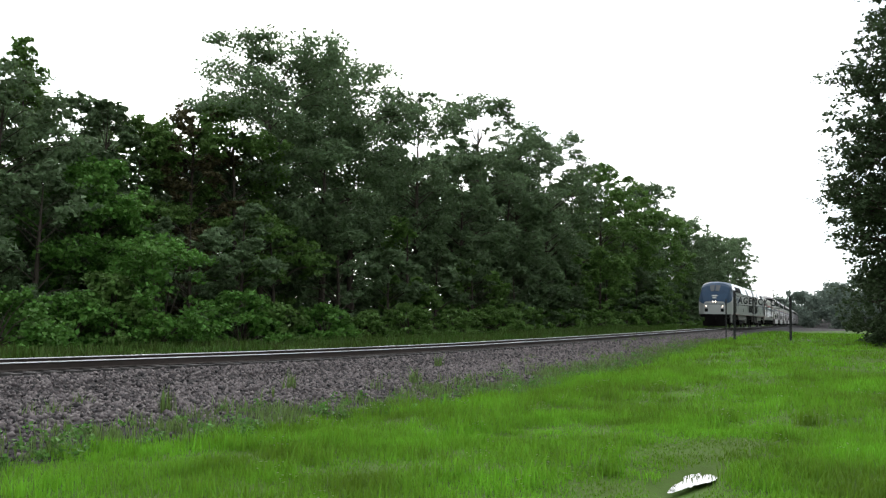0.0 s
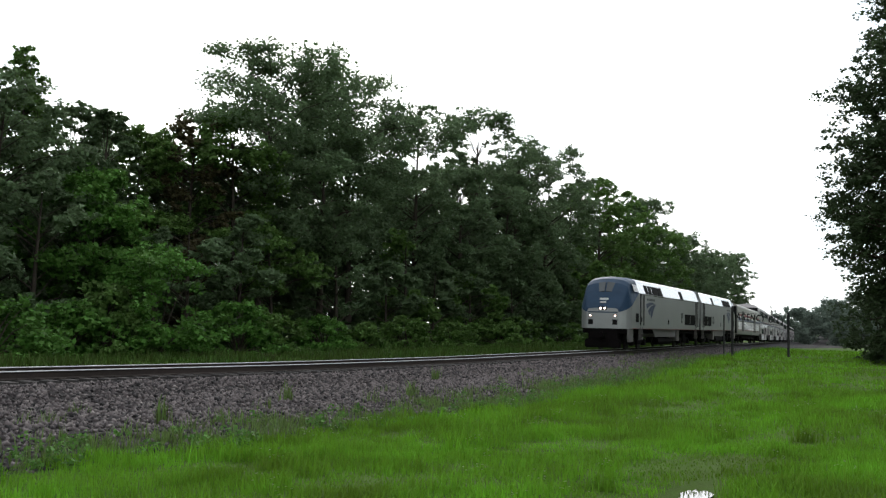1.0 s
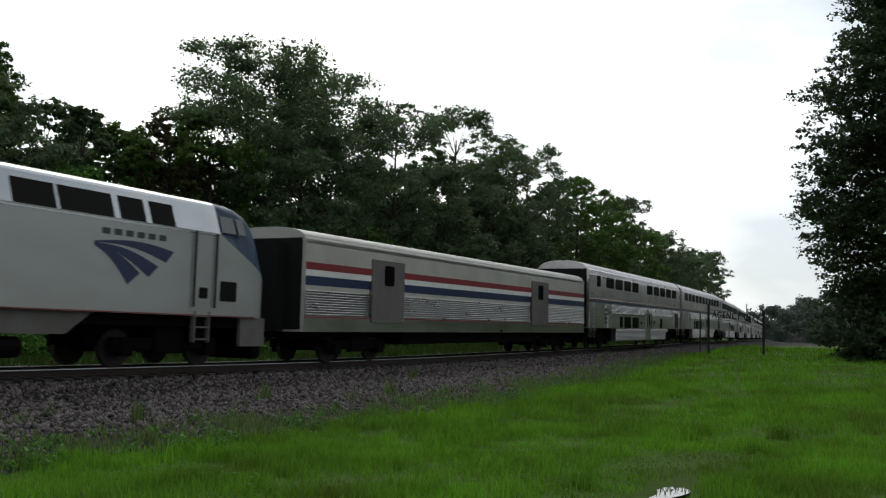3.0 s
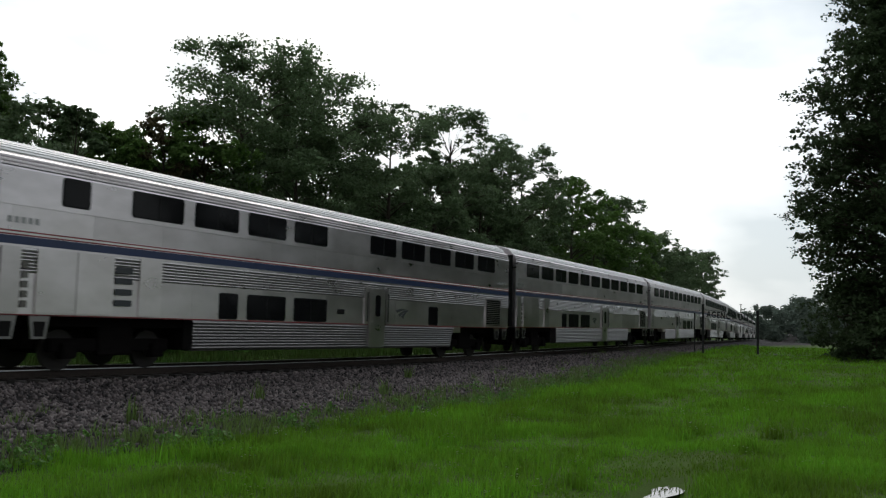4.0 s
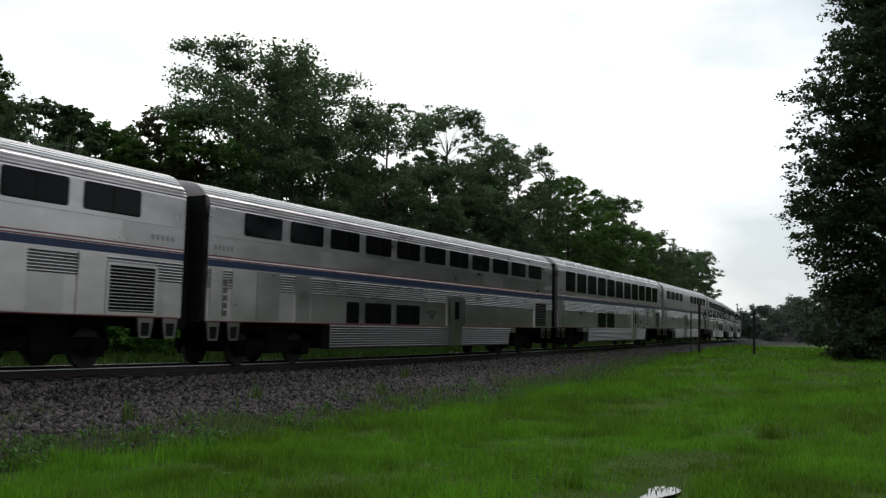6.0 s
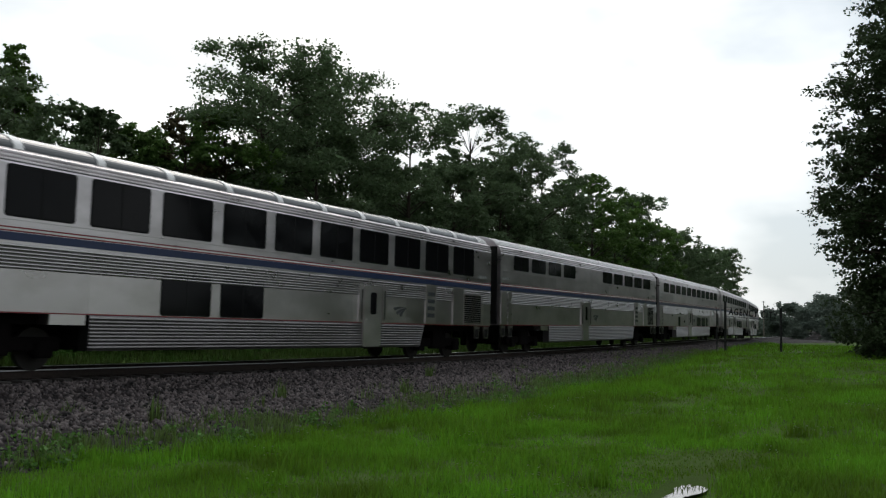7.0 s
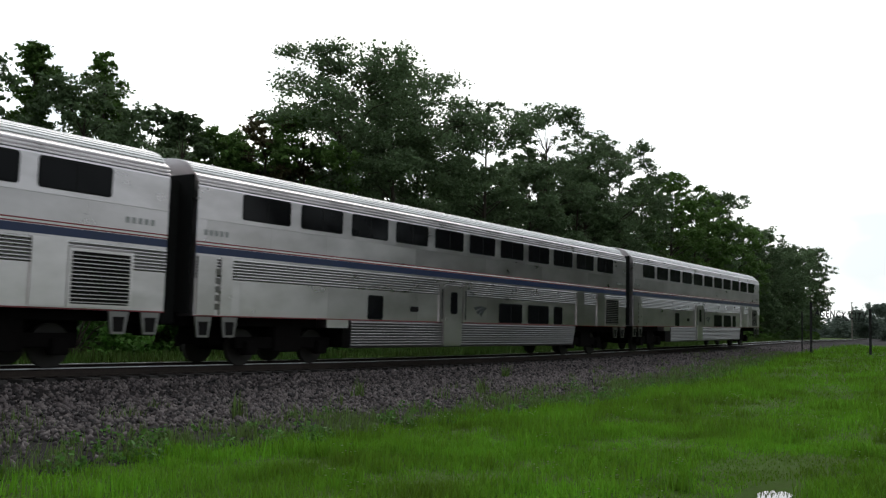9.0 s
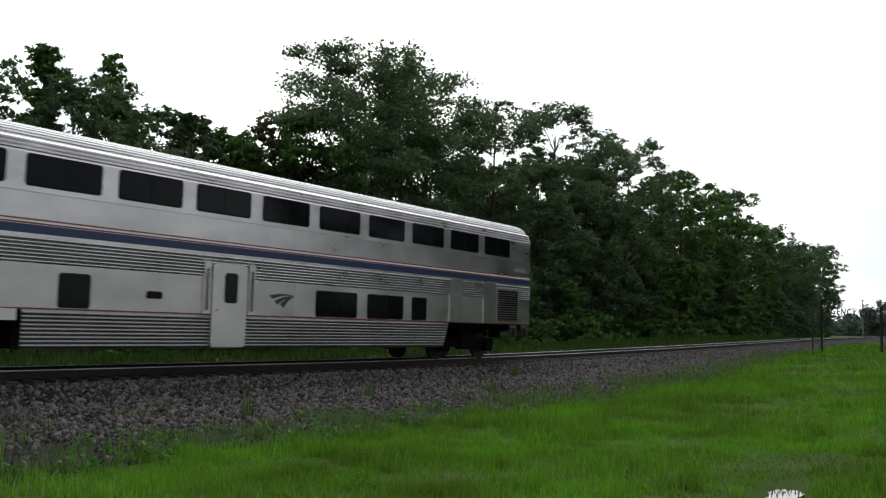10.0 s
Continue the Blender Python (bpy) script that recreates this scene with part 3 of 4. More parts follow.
    blades("grass_tufts", "taller dark green tufts standing in the short grass", np.concatenate(pts), np.concatenate(hs), np.concatenate(ws), M["blade"], rng)
    V, F = [], []
    for _ in range(46):
        y = rng.uniform(5, 20); x = rng.uniform(toe_x(y), -1.5 + 0.05 * y)
        for _ in range(7):
            c = np.array([x + rng.normal(0, 0.07), y + rng.normal(0, 0.07), float(ground_z(x, y)) + rng.uniform(0.14, 0.24)])
            o = len(V)
            for a in range(6): V.append(c + 0.011 * np.array([math.cos(a * 1.047), math.sin(a * 1.047), 0.5 * math.cos(a * 1.047 + 1)]))
            F += [(o, o + 1, o + 2), (o, o + 2, o + 3), (o, o + 3, o + 4), (o, o + 4, o + 5)]
    tagged(new("wild_flowers", fast_mesh("wild_flowers", np.array(V), np.array(F), M["flower"])), "tiny white wild flowers scattered through the grass", "flowers", kind="stuff")
    n = 42000
    y = rng.uniform(2, 130, n) ** 1.0
    x = np.array([line_x(v) for v in y]) - rng.uniform(4.2, 11.5, n)
    h = rng.uniform(0.12, 0.42, n) * np.clip(1 + noise2(x, y, 0.4, 8), 0.4, 1.8)
    blades("verge_grass", "long green grass and weeds between the track and the wood, darkened as if shaded", np.stack([x, y, ground_z(x, y) - 0.02], -1), h, rng.uniform(0.02, 0.04, n), M["verge"], rng, seg=1)


def puddle():
    rng = random.Random(4)
    z = float(ground_z(-2.35, 9.75)) - 0.045
    bm = bmesh.new()
    pts = []
    for k in range(40):
        a = 2 * math.pi * k / 40
        w = 1 + 0.32 * math.sin(2 * a + 0.6) + 0.26 * math.sin(3 * a + 1) + 0.16 * math.sin(5 * a) + 0.1 * math.sin(9 * a) + rng.uniform(-0.04, 0.04)
        pts.append(bm.verts.new((-2.35 + 0.115 * w * math.cos(a) - 0.05 * math.sin(a), 9.55 + 0.62 * w * math.sin(a), z)))
    bm.faces.new(pts)
    me = bpy.data.meshes.new("puddle")
    bm.to_mesh(me); bm.free()
    me.materials.append(M["water"])
    tagged(new("puddle", me), "small rain puddle in the grass mirroring the white sky", "puddle", kind="structure")


def wood():
    """The wood behind the line: the front row by hand, a darker row behind."""
    front = [  # x, y, height, radius, leaf, shape, gap
        (-37, 13.0, 12.4, 4.2, "leaf_dark", "vase", 0.2), (-37, 21.0, 14.2, 2.6, "leaf", "cone", 0.0), (-38, 25.4, 15.4, 2.7, "leaf", "cone", 0.0), (-36, 17.5, 12.6, 3.8, "leaf_dark", "round", 0.1),
        (-35, 22.0, 12.4, 4.0, "leaf_dark", "round", 0.1), (-36, 26.2, 12.2, 3.4, "leaf_dark", "round", 0.1), (-33.5, 26.8, 11.8, 1.5, "leaf_dark", "vase", 0.35),
        (-34, 29.2, 11.6, 2.6, "leaf", "round", 0.2), (-32, 25.0, 8.6, 3.4, "leaf_light", "round", 0.0), (-33, 31.8, 12.9, 2.4, "leaf_brown", "vase", 0.3),
        (-33, 37.6, 18.6, 5.0, "leaf_dark", "vase", 0.40), (-34, 48.5, 20.0, 5.6, "leaf_dark", "vase", 0.34), (-31.5, 41.8, 15.5, 4.0, "leaf_dark", "vase", 0.3), (-32, 34.5, 13.5, 3.2, "leaf", "round", 0.2),
        (-32.5, 55.0, 20.0, 4.2, "leaf_dark", "vase", 0.4), (-33, 66.2, 22.5, 4.9, "leaf_dark", "vase", 0.34), (-31, 60.0, 15.5, 4.0, "leaf_dark", "tall", 0.3),
        (-33, 75.5, 22.0, 4.9, "leaf_dark", "vase", 0.3), (-32, 70.5, 17.0, 4.0, "leaf_dark", "tall", 0.3), (-33, 83.5, 22.7, 5.0, "leaf_dark", "vase", 0.28), (-33.5, 93.0, 20.0, 4.2, "leaf_dark", "round", 0.2),
        (-33, 103.0, 22.5, 5.6, "leaf", "vase", 0.25), (-33, 113.0, 20.8, 5.0, "leaf", "vase", 0.2), (-33.5, 122.0, 23.4, 5.4, "leaf_dark", "vase", 0.25),
        (-34, 137.0, 20.8, 6.4, "leaf", "vase", 0.15), (-34, 153.0, 21.4, 6.6, "leaf_dark", "vase", 0.15), (-34, 172.0, 19.8, 7.0, "leaf_dark", "round", 0.1),
        (-34, 188.0, 21.0, 7.0, "leaf_dark", "vase", 0.1), (-33.8, 202.0, 22.2, 6.5, "leaf_dark", "vase", 0.2), (-34.2, 215.0, 20.0, 4.2, "leaf_dark", "vase", 0.3),
    ]
    for k, (x, y, h, r, leaf, shape, gap) in enumerate(front):
        far = y > 95
        h *= 1.0 if y < 52 else 0.95
        tree(x, y, h, r, 100 + k, leaf, low=0.5 if y > 215 else 0.14 if y > 60 else 0.30 if h > 14 else 0.15, clumps=(66 if y < 70 else 80) if r > 4.6 else 56, per=(210 if far else 300 if y > 55 else 330), size=(0.37 if far else 0.25 if y > 55 else 0.20 if r > 3 else 0.17), gap=max(gap, 0.42) if (h > 17 and y < 52) else gap, shape=shape, tier=float(h > 17 and y < 52))
    rng = random.Random(21)
    for k in range(24):
        y = 10 + 8.4 * k + rng.uniform(-2, 2)
        h = np.interp(y, [10, 32, 45, 56, 64, 130, 220], [10.5, 9.5, 9.5, 11.5, 15.5, 18, 18]) * rng.uniform(0.88, 1.08)
        tree(rng.uniform(-45, -39), y, h, rng.uniform(4.6, 6.2), 300 + k, "leaf_dark", low=0.03, clumps=64, per=110, size=0.48, shape="round")
    for k, (x, y, h, r) in enumerate(((-39, 32.5, 12.0, 4.6), (-40, 39.0, 10.0, 5.2), (-38, 28.0, 10.5, 4.2), (-37, 35.5, 11.0, 3.8), (-37, 60.5, 16.2, 4.4), (-37, 71.0, 18.8, 4.6), (-37, 79.5, 18.6, 4.6), (-37, 50.5, 10.5, 4.0))):
        tree(x, y, h, r, 350 + k, "leaf_dark", low=0.02, clumps=70, per=140, size=0.36, shape="round")
    # small trees and undergrowth that fill the foot of the wood
    for k in range(34):
        y = 9 + 4.6 * k + rng.uniform(-1.2, 1.2)
        tree(rng.uniform(-31.5, -29.0), y, rng.uniform(5.0, 9.5), rng.uniform(2.2, 3.3), 400 + k, rng.choice(["leaf", "leaf_dark", "leaf_dark", "leaf_dark"]), low=0.05, clumps=32, per=150,
             size=0.24 if y < 45 else 0.40, shape=rng.choice(["round", "tall"]), label="slender young tree in the dark edge of the wood")
    for k, (x, y, h, r, leaf) in enumerate(((-28, 17.6, 2.6, 2.4, "leaf_light"), (-28.5, 21.0, 2.3, 1.8, "leaf_light"), (-28, 25.0, 4.9, 2.7, "leaf_light"), (-28.4, 22.8, 3.0, 1.8, "leaf"),
                                          (-27.6, 29.6, 2.6, 2.0, "leaf_light"), (-27.8, 32.3, 2.2, 1.6, "leaf"), (-27.6, 36.4, 2.0, 1.7, "leaf_light"), (-28, 14.0, 3.6, 2.4, "leaf_light"),
                                          (-28, 40.5, 1.7, 1.5, "leaf"), (-27.8, 45.5, 2.2, 1.9, "leaf"), (-28.2, 52.5, 1.9, 2.2, "leaf"), (-28, 60, 2.2, 2.4, "leaf"))):
        bush(x + 1.4, y * 0.97, h, r, 500 + k, leaf)
    for k in range(14):
        y = 66 + 10.5 * k
        bush(-27.8 + rng.uniform(-0.8, 0.5) - 0.00015 * (y - 44.7) ** 2, y, rng.uniform(1.8, 3.2), rng.uniform(2.2, 3.2), 540 + k, "leaf", size=0.3, per=150, clumps=18)


def right_side():
    lab = "very tall dark broadleaf tree at the edge of the grass"
    tree(2.1, 49, 22.3, 5.2, 701, "leaf_deep", low=0.06, clumps=330, per=330, size=0.18, gap=0.0, shape="tall", label=lab, loose=0.13)
    tree(6.0, 52, 22.5, 6.0, 702, "leaf_deep", low=0.03, clumps=130, per=230, size=0.22, label=lab)
    tree(4.6, 63, 14, 4.5, 704, "leaf_deep", low=0.03, clumps=70, per=190, size=0.26, label="leafy lower tree in the hedge at the edge of the grass")
    tree(2.5, 51, 13.5, 4.8, 709, "leaf_deep", low=0.02, clumps=130, per=240, size=0.18, label="dense lower tree under the tall ones")
    bush(0.2, 50.5, 2.0, 1.4, 705, "leaf_deep", label="low dark green bush under the tall trees")
    bush(2.2, 48.0, 1.9, 1.7, 706, "leaf_deep", label="low dark green bush under the tall trees")
    bush(4.6, 47.5, 2.6, 2.0, 707, "leaf_deep", label="low dark green bush under the tall trees")
    bush(-0.3, 52.5, 3.4, 1.9, 710, "leaf_deep", label="low dark green bush under the tall trees")
    bush(0.9, 47.0, 2.2, 1.7, 711, "leaf_deep", label="low dark green bush under the tall trees")
    bush(3.2, 49.5, 4.2, 2.6, 712, "leaf_deep", label="low dark green bush under the tall trees")
    bush(1.4, 62, 4.5, 2.4, 708, "leaf_deep", size=0.26, label="rounded bush at the edge of the grass")


def near_side_wood():
    """Trees on the near side of the grass, beyond the tall trees; windows and steel mirror them."""
    rng = random.Random(77)
    for k in range(19):
        y = 52 + 10 * k
        tree(13 + 0.06 * y + rng.uniform(-2, 2), y, rng.uniform(18, 24), rng.uniform(7.5, 9), 830 + k, "leaf_dark", low=0.05, clumps=40, per=120, size=1.0, label="broadleaf tree on the near side of the grass")


def far_wood():
    """The wooded rise beyond the bend: trees too far to tell apart."""
    rng = np.random.default_rng(31)
    cs, rs = [], []
    for _ in range(800):
        y = rng.uniform(330, 480)
        x = rng.uniform(-110, 60)
        top = np.interp(x, [-110, -60, -42, -32, -18, 60], [5, 7, 11, 16, 20, 27])
        z = rng.uniform(0, 1) ** 0.6 * top - 1.5
        cs.append((*plan(x, y), z)); rs.append(rng.uniform(2.5, 4.0))
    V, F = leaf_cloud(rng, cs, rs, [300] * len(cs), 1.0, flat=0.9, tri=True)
    tagged(new("far_wood", fast_mesh("far_wood", V, F, M["far_leaf_hazed"])), "green wooded hillside far beyond the crossing, haze put into its leaf colour", "woodland", kind="stuff")


# ---------------------------------------------------------------- the train
V_TRAIN, S_FRONT = 35.824, 86.9


def ridges(z0, z1, n, x, depth=0.024):
    """Flutes of the outer sheet, from z0 up to z1, as points (x, z)."""
    pts = []
    p = (z1 - z0) / n
    for k in range(n):
        a = z0 + k * p
        pts += [(x - 0.002, a), (x + depth * 0.55, a + p * 0.12), (x + depth * 0.95, a + p * 0.34), (x + depth, a + p * 0.52), (x + depth * 0.8, a + p * 0.72), (x + depth * 0.3, a + p * 0.9)]
    return pts


SIDE = 1.55
BODY_Z = 1.20


def car_profile():
    right = [(SIDE - 0.25, BODY_Z), (SIDE, BODY_Z), (SIDE, 2.6), (SIDE, 4.16)]
    z, x = 4.20, SIDE - 0.012
    for k in range(3):
        right += [(x, z), (x + 0.02, z + 0.02), (x + 0.02, z + 0.05), (x - 0.012, z + 0.075)]
        z += 0.085; x -= 0.035
    roof = []
    for k in range(10):
        a = radians(8 + 82 * k / 9)
        roof.append((1.33 * math.cos(a) ** 0.75 if k < 9 else 0.0, 4.46 + 0.42 * math.sin(a)))
    right += roof
    left = [(-x, z) for x, z in reversed(right[:-1])]
    return right + left


def roof_profile():
    """Raised ribs along the roof."""
    pts = []
    for k in range(20):
        for f, d in ((0.0, 0.0), (0.12, 0.045), (0.70, 0.045), (0.80, 0.0)):
            a = radians(2 + 176 * (k + f) / 20)
            c = math.cos(a)
            pts.append(((1.32 + d) * math.copysign(abs(c) ** 0.75, c), 4.44 + (0.42 + d) * math.sin(a)))
    return pts


CAR_L = 25.91


def bogie(parent, y, wheelbase=2.6):
    # the last box is an added dark block that fills the space between the frames
    b = part("bogie", boxes((-1.12, -0.92, y - 1.75, y + 1.75, 0.42, 0.72), (0.92, 1.12, y - 1.75, y + 1.75, 0.42, 0.72), (-0.95, 0.95, y - 0.35, y + 0.35, 0.45, 0.9),
                               (0.98, 1.2, y - 0.5, y + 0.5, 0.34, 1.0), (-1.2, -0.98, y - 0.5, y + 0.5, 0.34, 1.0), (-0.6, 0.6, y - 2.1, y + 2.1, 0.5, 1.15)), M["under"], parent, "steel bogie, blackened for the shade under the car", 0.03)
    for d in (-wheelbase / 2, wheelbase / 2):
        bm = bmesh.new()
        rod(bm, (-1.0, y + d, 0.46), (1.0, y + d, 0.46), 0.09)
        part("axle", bm, M["under"], b)
        for s in (-0.76, 0.76):
            bm = bmesh.new()
            rod(bm, (s - 0.065, y + d, 0.46), (s + 0.065, y + d, 0.46), 0.455, n=28)
            rod(bm, (s - 0.1, y + d, 0.46), (s + 0.1, y + d, 0.46), 0.16, n=14)
            part("wheel", bm, M["wheel"], b, "worn steel wheel")
        for s in (-1.11, 1.11):
            part("axle_box", boxes((s - 0.13, s + 0.13, y + d - 0.2, y + d + 0.2, 0.28, 0.62)), M["under"], b, "", 0.03)
    return b


WIN = {}


def window(parent, y0, y1, z0, z1, x=SIDE, both=True):
    """Black rubber surround and dark glass, both a little proud."""
    h = CAR_L / 2
    key = (round(y1 - y0, 3), round(z1 - z0, 3))
    if key not in WIN:
        w, t = key
        f = plate(rounded(-w / 2 - 0.035, w / 2 + 0.035, -t / 2 - 0.035, t / 2 + 0.035, 0.075), 0, 0.010)
        g = plate(rounded(-w / 2, w / 2, -t / 2, t / 2, 0.05), 0, 0.016)
        bar = plate([(-0.015, -t / 2), (0.015, -t / 2), (0.015, t / 2), (-0.015, t / 2)], 0, 0.02)
        WIN[key] = []
        for nm, bm, mt in (("window", f, "rubber"), ("pane", g, "glass"), ("bar", bar, "rubber")):
            me = bpy.data.meshes.new(nm); bm.to_mesh(me); bm.free(); me.materials.append(M[mt]); WIN[key].append(me)
    fr, gl, bar = WIN[key]
    for turn in ((0, 180) if both else (0,)):
        c = (y0 + y1) / 2 - h
        m = pose(x, c, (z0 + z1) / 2) if turn == 0 else pose(-x, c, (z0 + z1) / 2, 0, 0, 180)
        o = piece("window", fr, parent, at=m)
        piece("pane", gl, o, "dark tinted glass")
        if y1 - y0 > 1.2: piece("bar", bar, o)


def emblem(parent, y, z, w, x, mat):
    """Three tapering bands that fan out from one point: a plain travelling mark."""
    mark = None
    for (ay, az), (by, bz), tz in (((0.0, 0.0), (0.10, -0.115), 0.012), ((0.20, -0.165), (0.325, -0.275), 0.0), ((0.435, -0.245), (0.585, -0.36), -0.012)):
        bm = bmesh.new()
        n, rows = 10, []
        for i in range(n):
            f = i / (n - 1)
            up = 0.05 * math.sin(math.pi * f)
            hi = (ay + (1.0 - ay) * f, az + (tz + 0.006 - az) * f + up)
            lo = (by + (1.0 - by) * f, bz + (tz - 0.006 - bz) * f + up)
            rows.append([bm.verts.new((xx, y - w / 2 + w * p, z + w * (q + 0.15))) for p, q in (hi, lo) for xx in (x - 0.004, x + 0.006)])
        for p, q in zip(rows, rows[1:]):
            bm.faces.new((p[1], q[1], q[3], p[3])); bm.faces.new((p[0], q[0], q[1], p[1])); bm.faces.new((p[2], p[3], q[3], q[2]))
        bmesh.ops.recalc_face_normals(bm, faces=bm.faces)
        if mark is None: mark = part("emblem", bm, mat, parent, "faded curved emblem")
        else: part("emblem_band", bm, mat, mark)
    return mark


def passenger_car(up, low, door, small=(), vents=True, flip=False, lounge=False, logo=True, gaps=(), label=""):
    """A two-level steel car. Lengths count from the leading end."""
    h = CAR_L / 2
    c = thing("passenger_car", label, "railway car", "passenger cars of the train")
    y0, y1 = 0.40 - h, CAR_L - 0.40 - h
    prof = car_profile()
    body = piece("body", extrude(prof, y0, y1, M["steel"], "body", 1), c, "stainless steel body with fluted bands")
    if not lounge:
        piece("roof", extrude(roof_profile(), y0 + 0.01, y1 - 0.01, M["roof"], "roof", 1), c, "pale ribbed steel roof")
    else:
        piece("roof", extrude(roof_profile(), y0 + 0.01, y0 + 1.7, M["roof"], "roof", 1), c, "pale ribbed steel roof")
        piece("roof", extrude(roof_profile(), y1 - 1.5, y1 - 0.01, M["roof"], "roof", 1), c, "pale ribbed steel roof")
        smooth = [(1.36 * math.copysign(abs(math.cos(radians(a))) ** 0.75, math.cos(radians(a))), 4.47 + 0.45 * math.sin(radians(a))) for a in range(2, 179, 8)]
        for k in range(11):
            a = y0 + 1.72 + k * 2.068
            piece("roof_window", extrude(smooth, a + 0.12, a + 1.95, M["roofglass"], "roof_window", 1), c, "curved grey roof glass")
            piece("roof_rib", extrude([(x * 1.012, z + 0.012) for x, z in smooth], a - 0.1, a + 0.115, M["roof"], "roof_rib", 1), c, "pale steel roof rib")
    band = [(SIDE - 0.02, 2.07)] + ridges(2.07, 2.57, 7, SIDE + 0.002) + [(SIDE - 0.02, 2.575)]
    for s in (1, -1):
        piece("fluted_band", extrude([(x * s, z) for x, z in band], y0 + 0.01, y1 - 0.01, M["flute"], "fluted_band", 1, closed=True), c, "band of steel flutes, darkened against the sky they mirror")
    # single sheets of the outer skin, each of its own tone
    rs = random.Random(int(up[0] * 10 if not isinstance(up[0], tuple) else 5) + len(low) * 7 + len(up))
    y = y0 + 0.3
    while y < y1 - 1.2:
        e = min(y + rs.choice((2.07, 2.07, 4.14)), y1 - 0.02)
        z0 = 2.925
        part("sheet", plate([(y, z0), (e, z0), (e, 3.42 if not lounge else 3.04), (y, 3.42 if not lounge else 3.04)], SIDE, 0.003), M["panel"], c)
        y = e + 0.006
    y = y0 + 1.4
    while y < y1 - 1.2:
        e = min(y + rs.choice((1.6, 2.07, 3.2, 4.14)), y1 - 0.6)
        part("sheet", plate([(y, 1.232), (e, 1.232), (e, 2.062), (y, 2.062)], SIDE, 0.003), M["panel"], c)
        y = e + 0.006
    # skirt between the bogies, fluted; its steel is darkened against the sky it mirrors
    a, b = (6.0, 20.0)
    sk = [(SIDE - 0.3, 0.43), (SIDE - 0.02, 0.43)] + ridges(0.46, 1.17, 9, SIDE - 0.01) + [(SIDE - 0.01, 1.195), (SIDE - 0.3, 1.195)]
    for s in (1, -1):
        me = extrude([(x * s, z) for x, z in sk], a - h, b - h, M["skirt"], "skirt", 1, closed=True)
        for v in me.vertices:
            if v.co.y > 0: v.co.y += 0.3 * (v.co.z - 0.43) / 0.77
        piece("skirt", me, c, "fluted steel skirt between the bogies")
    part("underframe", boxes((-1.25, 1.25, a - h, b - h, 0.44, 1.19), (-1.2, 1.2, y0, y1, 0.98, 1.199)), M["under"], c, "dark underframe")
    for y in (0.55, 1.35, CAR_L - 0.90, CAR_L - 1.70):
        st = part("step", plate([(y - h, 0.72), (y + 0.34 - h, 0.72), (y + 0.42 - h, 1.19), (y - 0.08 - h, 1.19)], SIDE - 0.06, 0.05), M["skirt"], c, "small steel end step")
        part("step_opening", plate([(y + 0.05 - h, 0.77), (y + 0.29 - h, 0.77), (y + 0.32 - h, 1.08), (y + 0.02 - h, 1.08)], SIDE - 0.01, 0.004), M["dark"], st)
    # smooth strip behind the windows, and stripes
    part("stripe", plate([(y0, 2.63), (y1, 2.63), (y1, 2.80), (y0, 2.80)], SIDE, 0.004), M["blue"], c, "dark blue stripe")
    for z0, z1, mt, lb in ((2.81, 2.84, "red", "red stripe"), (2.84, 2.88, "white", "white stripe"), (2.88, 2.91, "red", "red stripe"), (1.20, 1.225, "red", "thin red stripe")):
        part("stripe", plate([(y0, z0), (y1, z0), (y1, z1), (y0, z1)], SIDE, 0.004), M[mt], c, lb)
    for z in ((3.435,) if not lounge else (3.06,)):
        part("moulding", boxes((SIDE, SIDE + 0.022, y0, y1, z - 0.014, z + 0.014)), M["steel"], c)
    zt, zb = (4.12, 3.14) if lounge else (4.12, 3.565)
    for w in up:
        window(c, w[0] if isinstance(w, tuple) else w, w[1] if isinstance(w, tuple) else w + 1.60, zb, zt)
    for a, b in low:
        window(c, a, b, 1.27, 2.22 if lounge else 1.89)
    # door with its posts and grab rails
    da, db = door
    d = part("door", plate(rounded(da - h, db - h, 0.46, 2.38, 0.10), SIDE, 0.056), M["panel"], c, "plain steel door")
    part("door_window", plate(rounded(da + 0.36 - h, db - 0.30 - h, 1.48, 2.18, 0.08), SIDE + 0.056, 0.008), M["glass"], d, "narrow dark window")
    part("door_handle", boxes((SIDE + 0.05, SIDE + 0.085, da + 0.12 - h, da + 0.2 - h, 1.28, 1.34)), M["steel"], d)
    for y in (da - 0.16, db + 0.16):
        part("door_post", plate([(y - 0.1 - h, 1.22), (y + 0.1 - h, 1.22), (y + 0.1 - h, 2.42), (y - 0.1 - h, 2.42)], SIDE, 0.05), M["panel"], c)
        bm = bmesh.new(); rod(bm, (SIDE + 0.085, y - h, 1.3), (SIDE + 0.085, y - h, 2.25), 0.018, n=6)
        part("grab_rail", bm, M["iron"], c, "dark vertical grab rail")
    # plain panels over the flutes, hatches, louvres
    ends = [(0.45, 1.0), (1.15, 1.5), (CAR_L - 5.6, CAR_L - 4.9), (CAR_L - 3.6, CAR_L - 2.83)] if not flip else [(0.5, 0.95), (1.35, 2.35), (2.37, 3.37), (4.15, 4.84)]
    ends += list(gaps)
    for a, b in ends:
        part("panel", plate([(a - h, 1.25), (b - h, 1.25), (b - h, 2.58), (a - h, 2.58)], SIDE, 0.052), M["panel"], c, "plain steel panel")
    ga, gb = CAR_L - 2.8, CAR_L - 1.28
    gr = part("vent_grille", plate([(ga - h, 1.25), (gb - h, 1.25), (gb - h, 2.42), (ga - h, 2.42)], SIDE, 0.052), M["panel"], c, "louvred air intake")
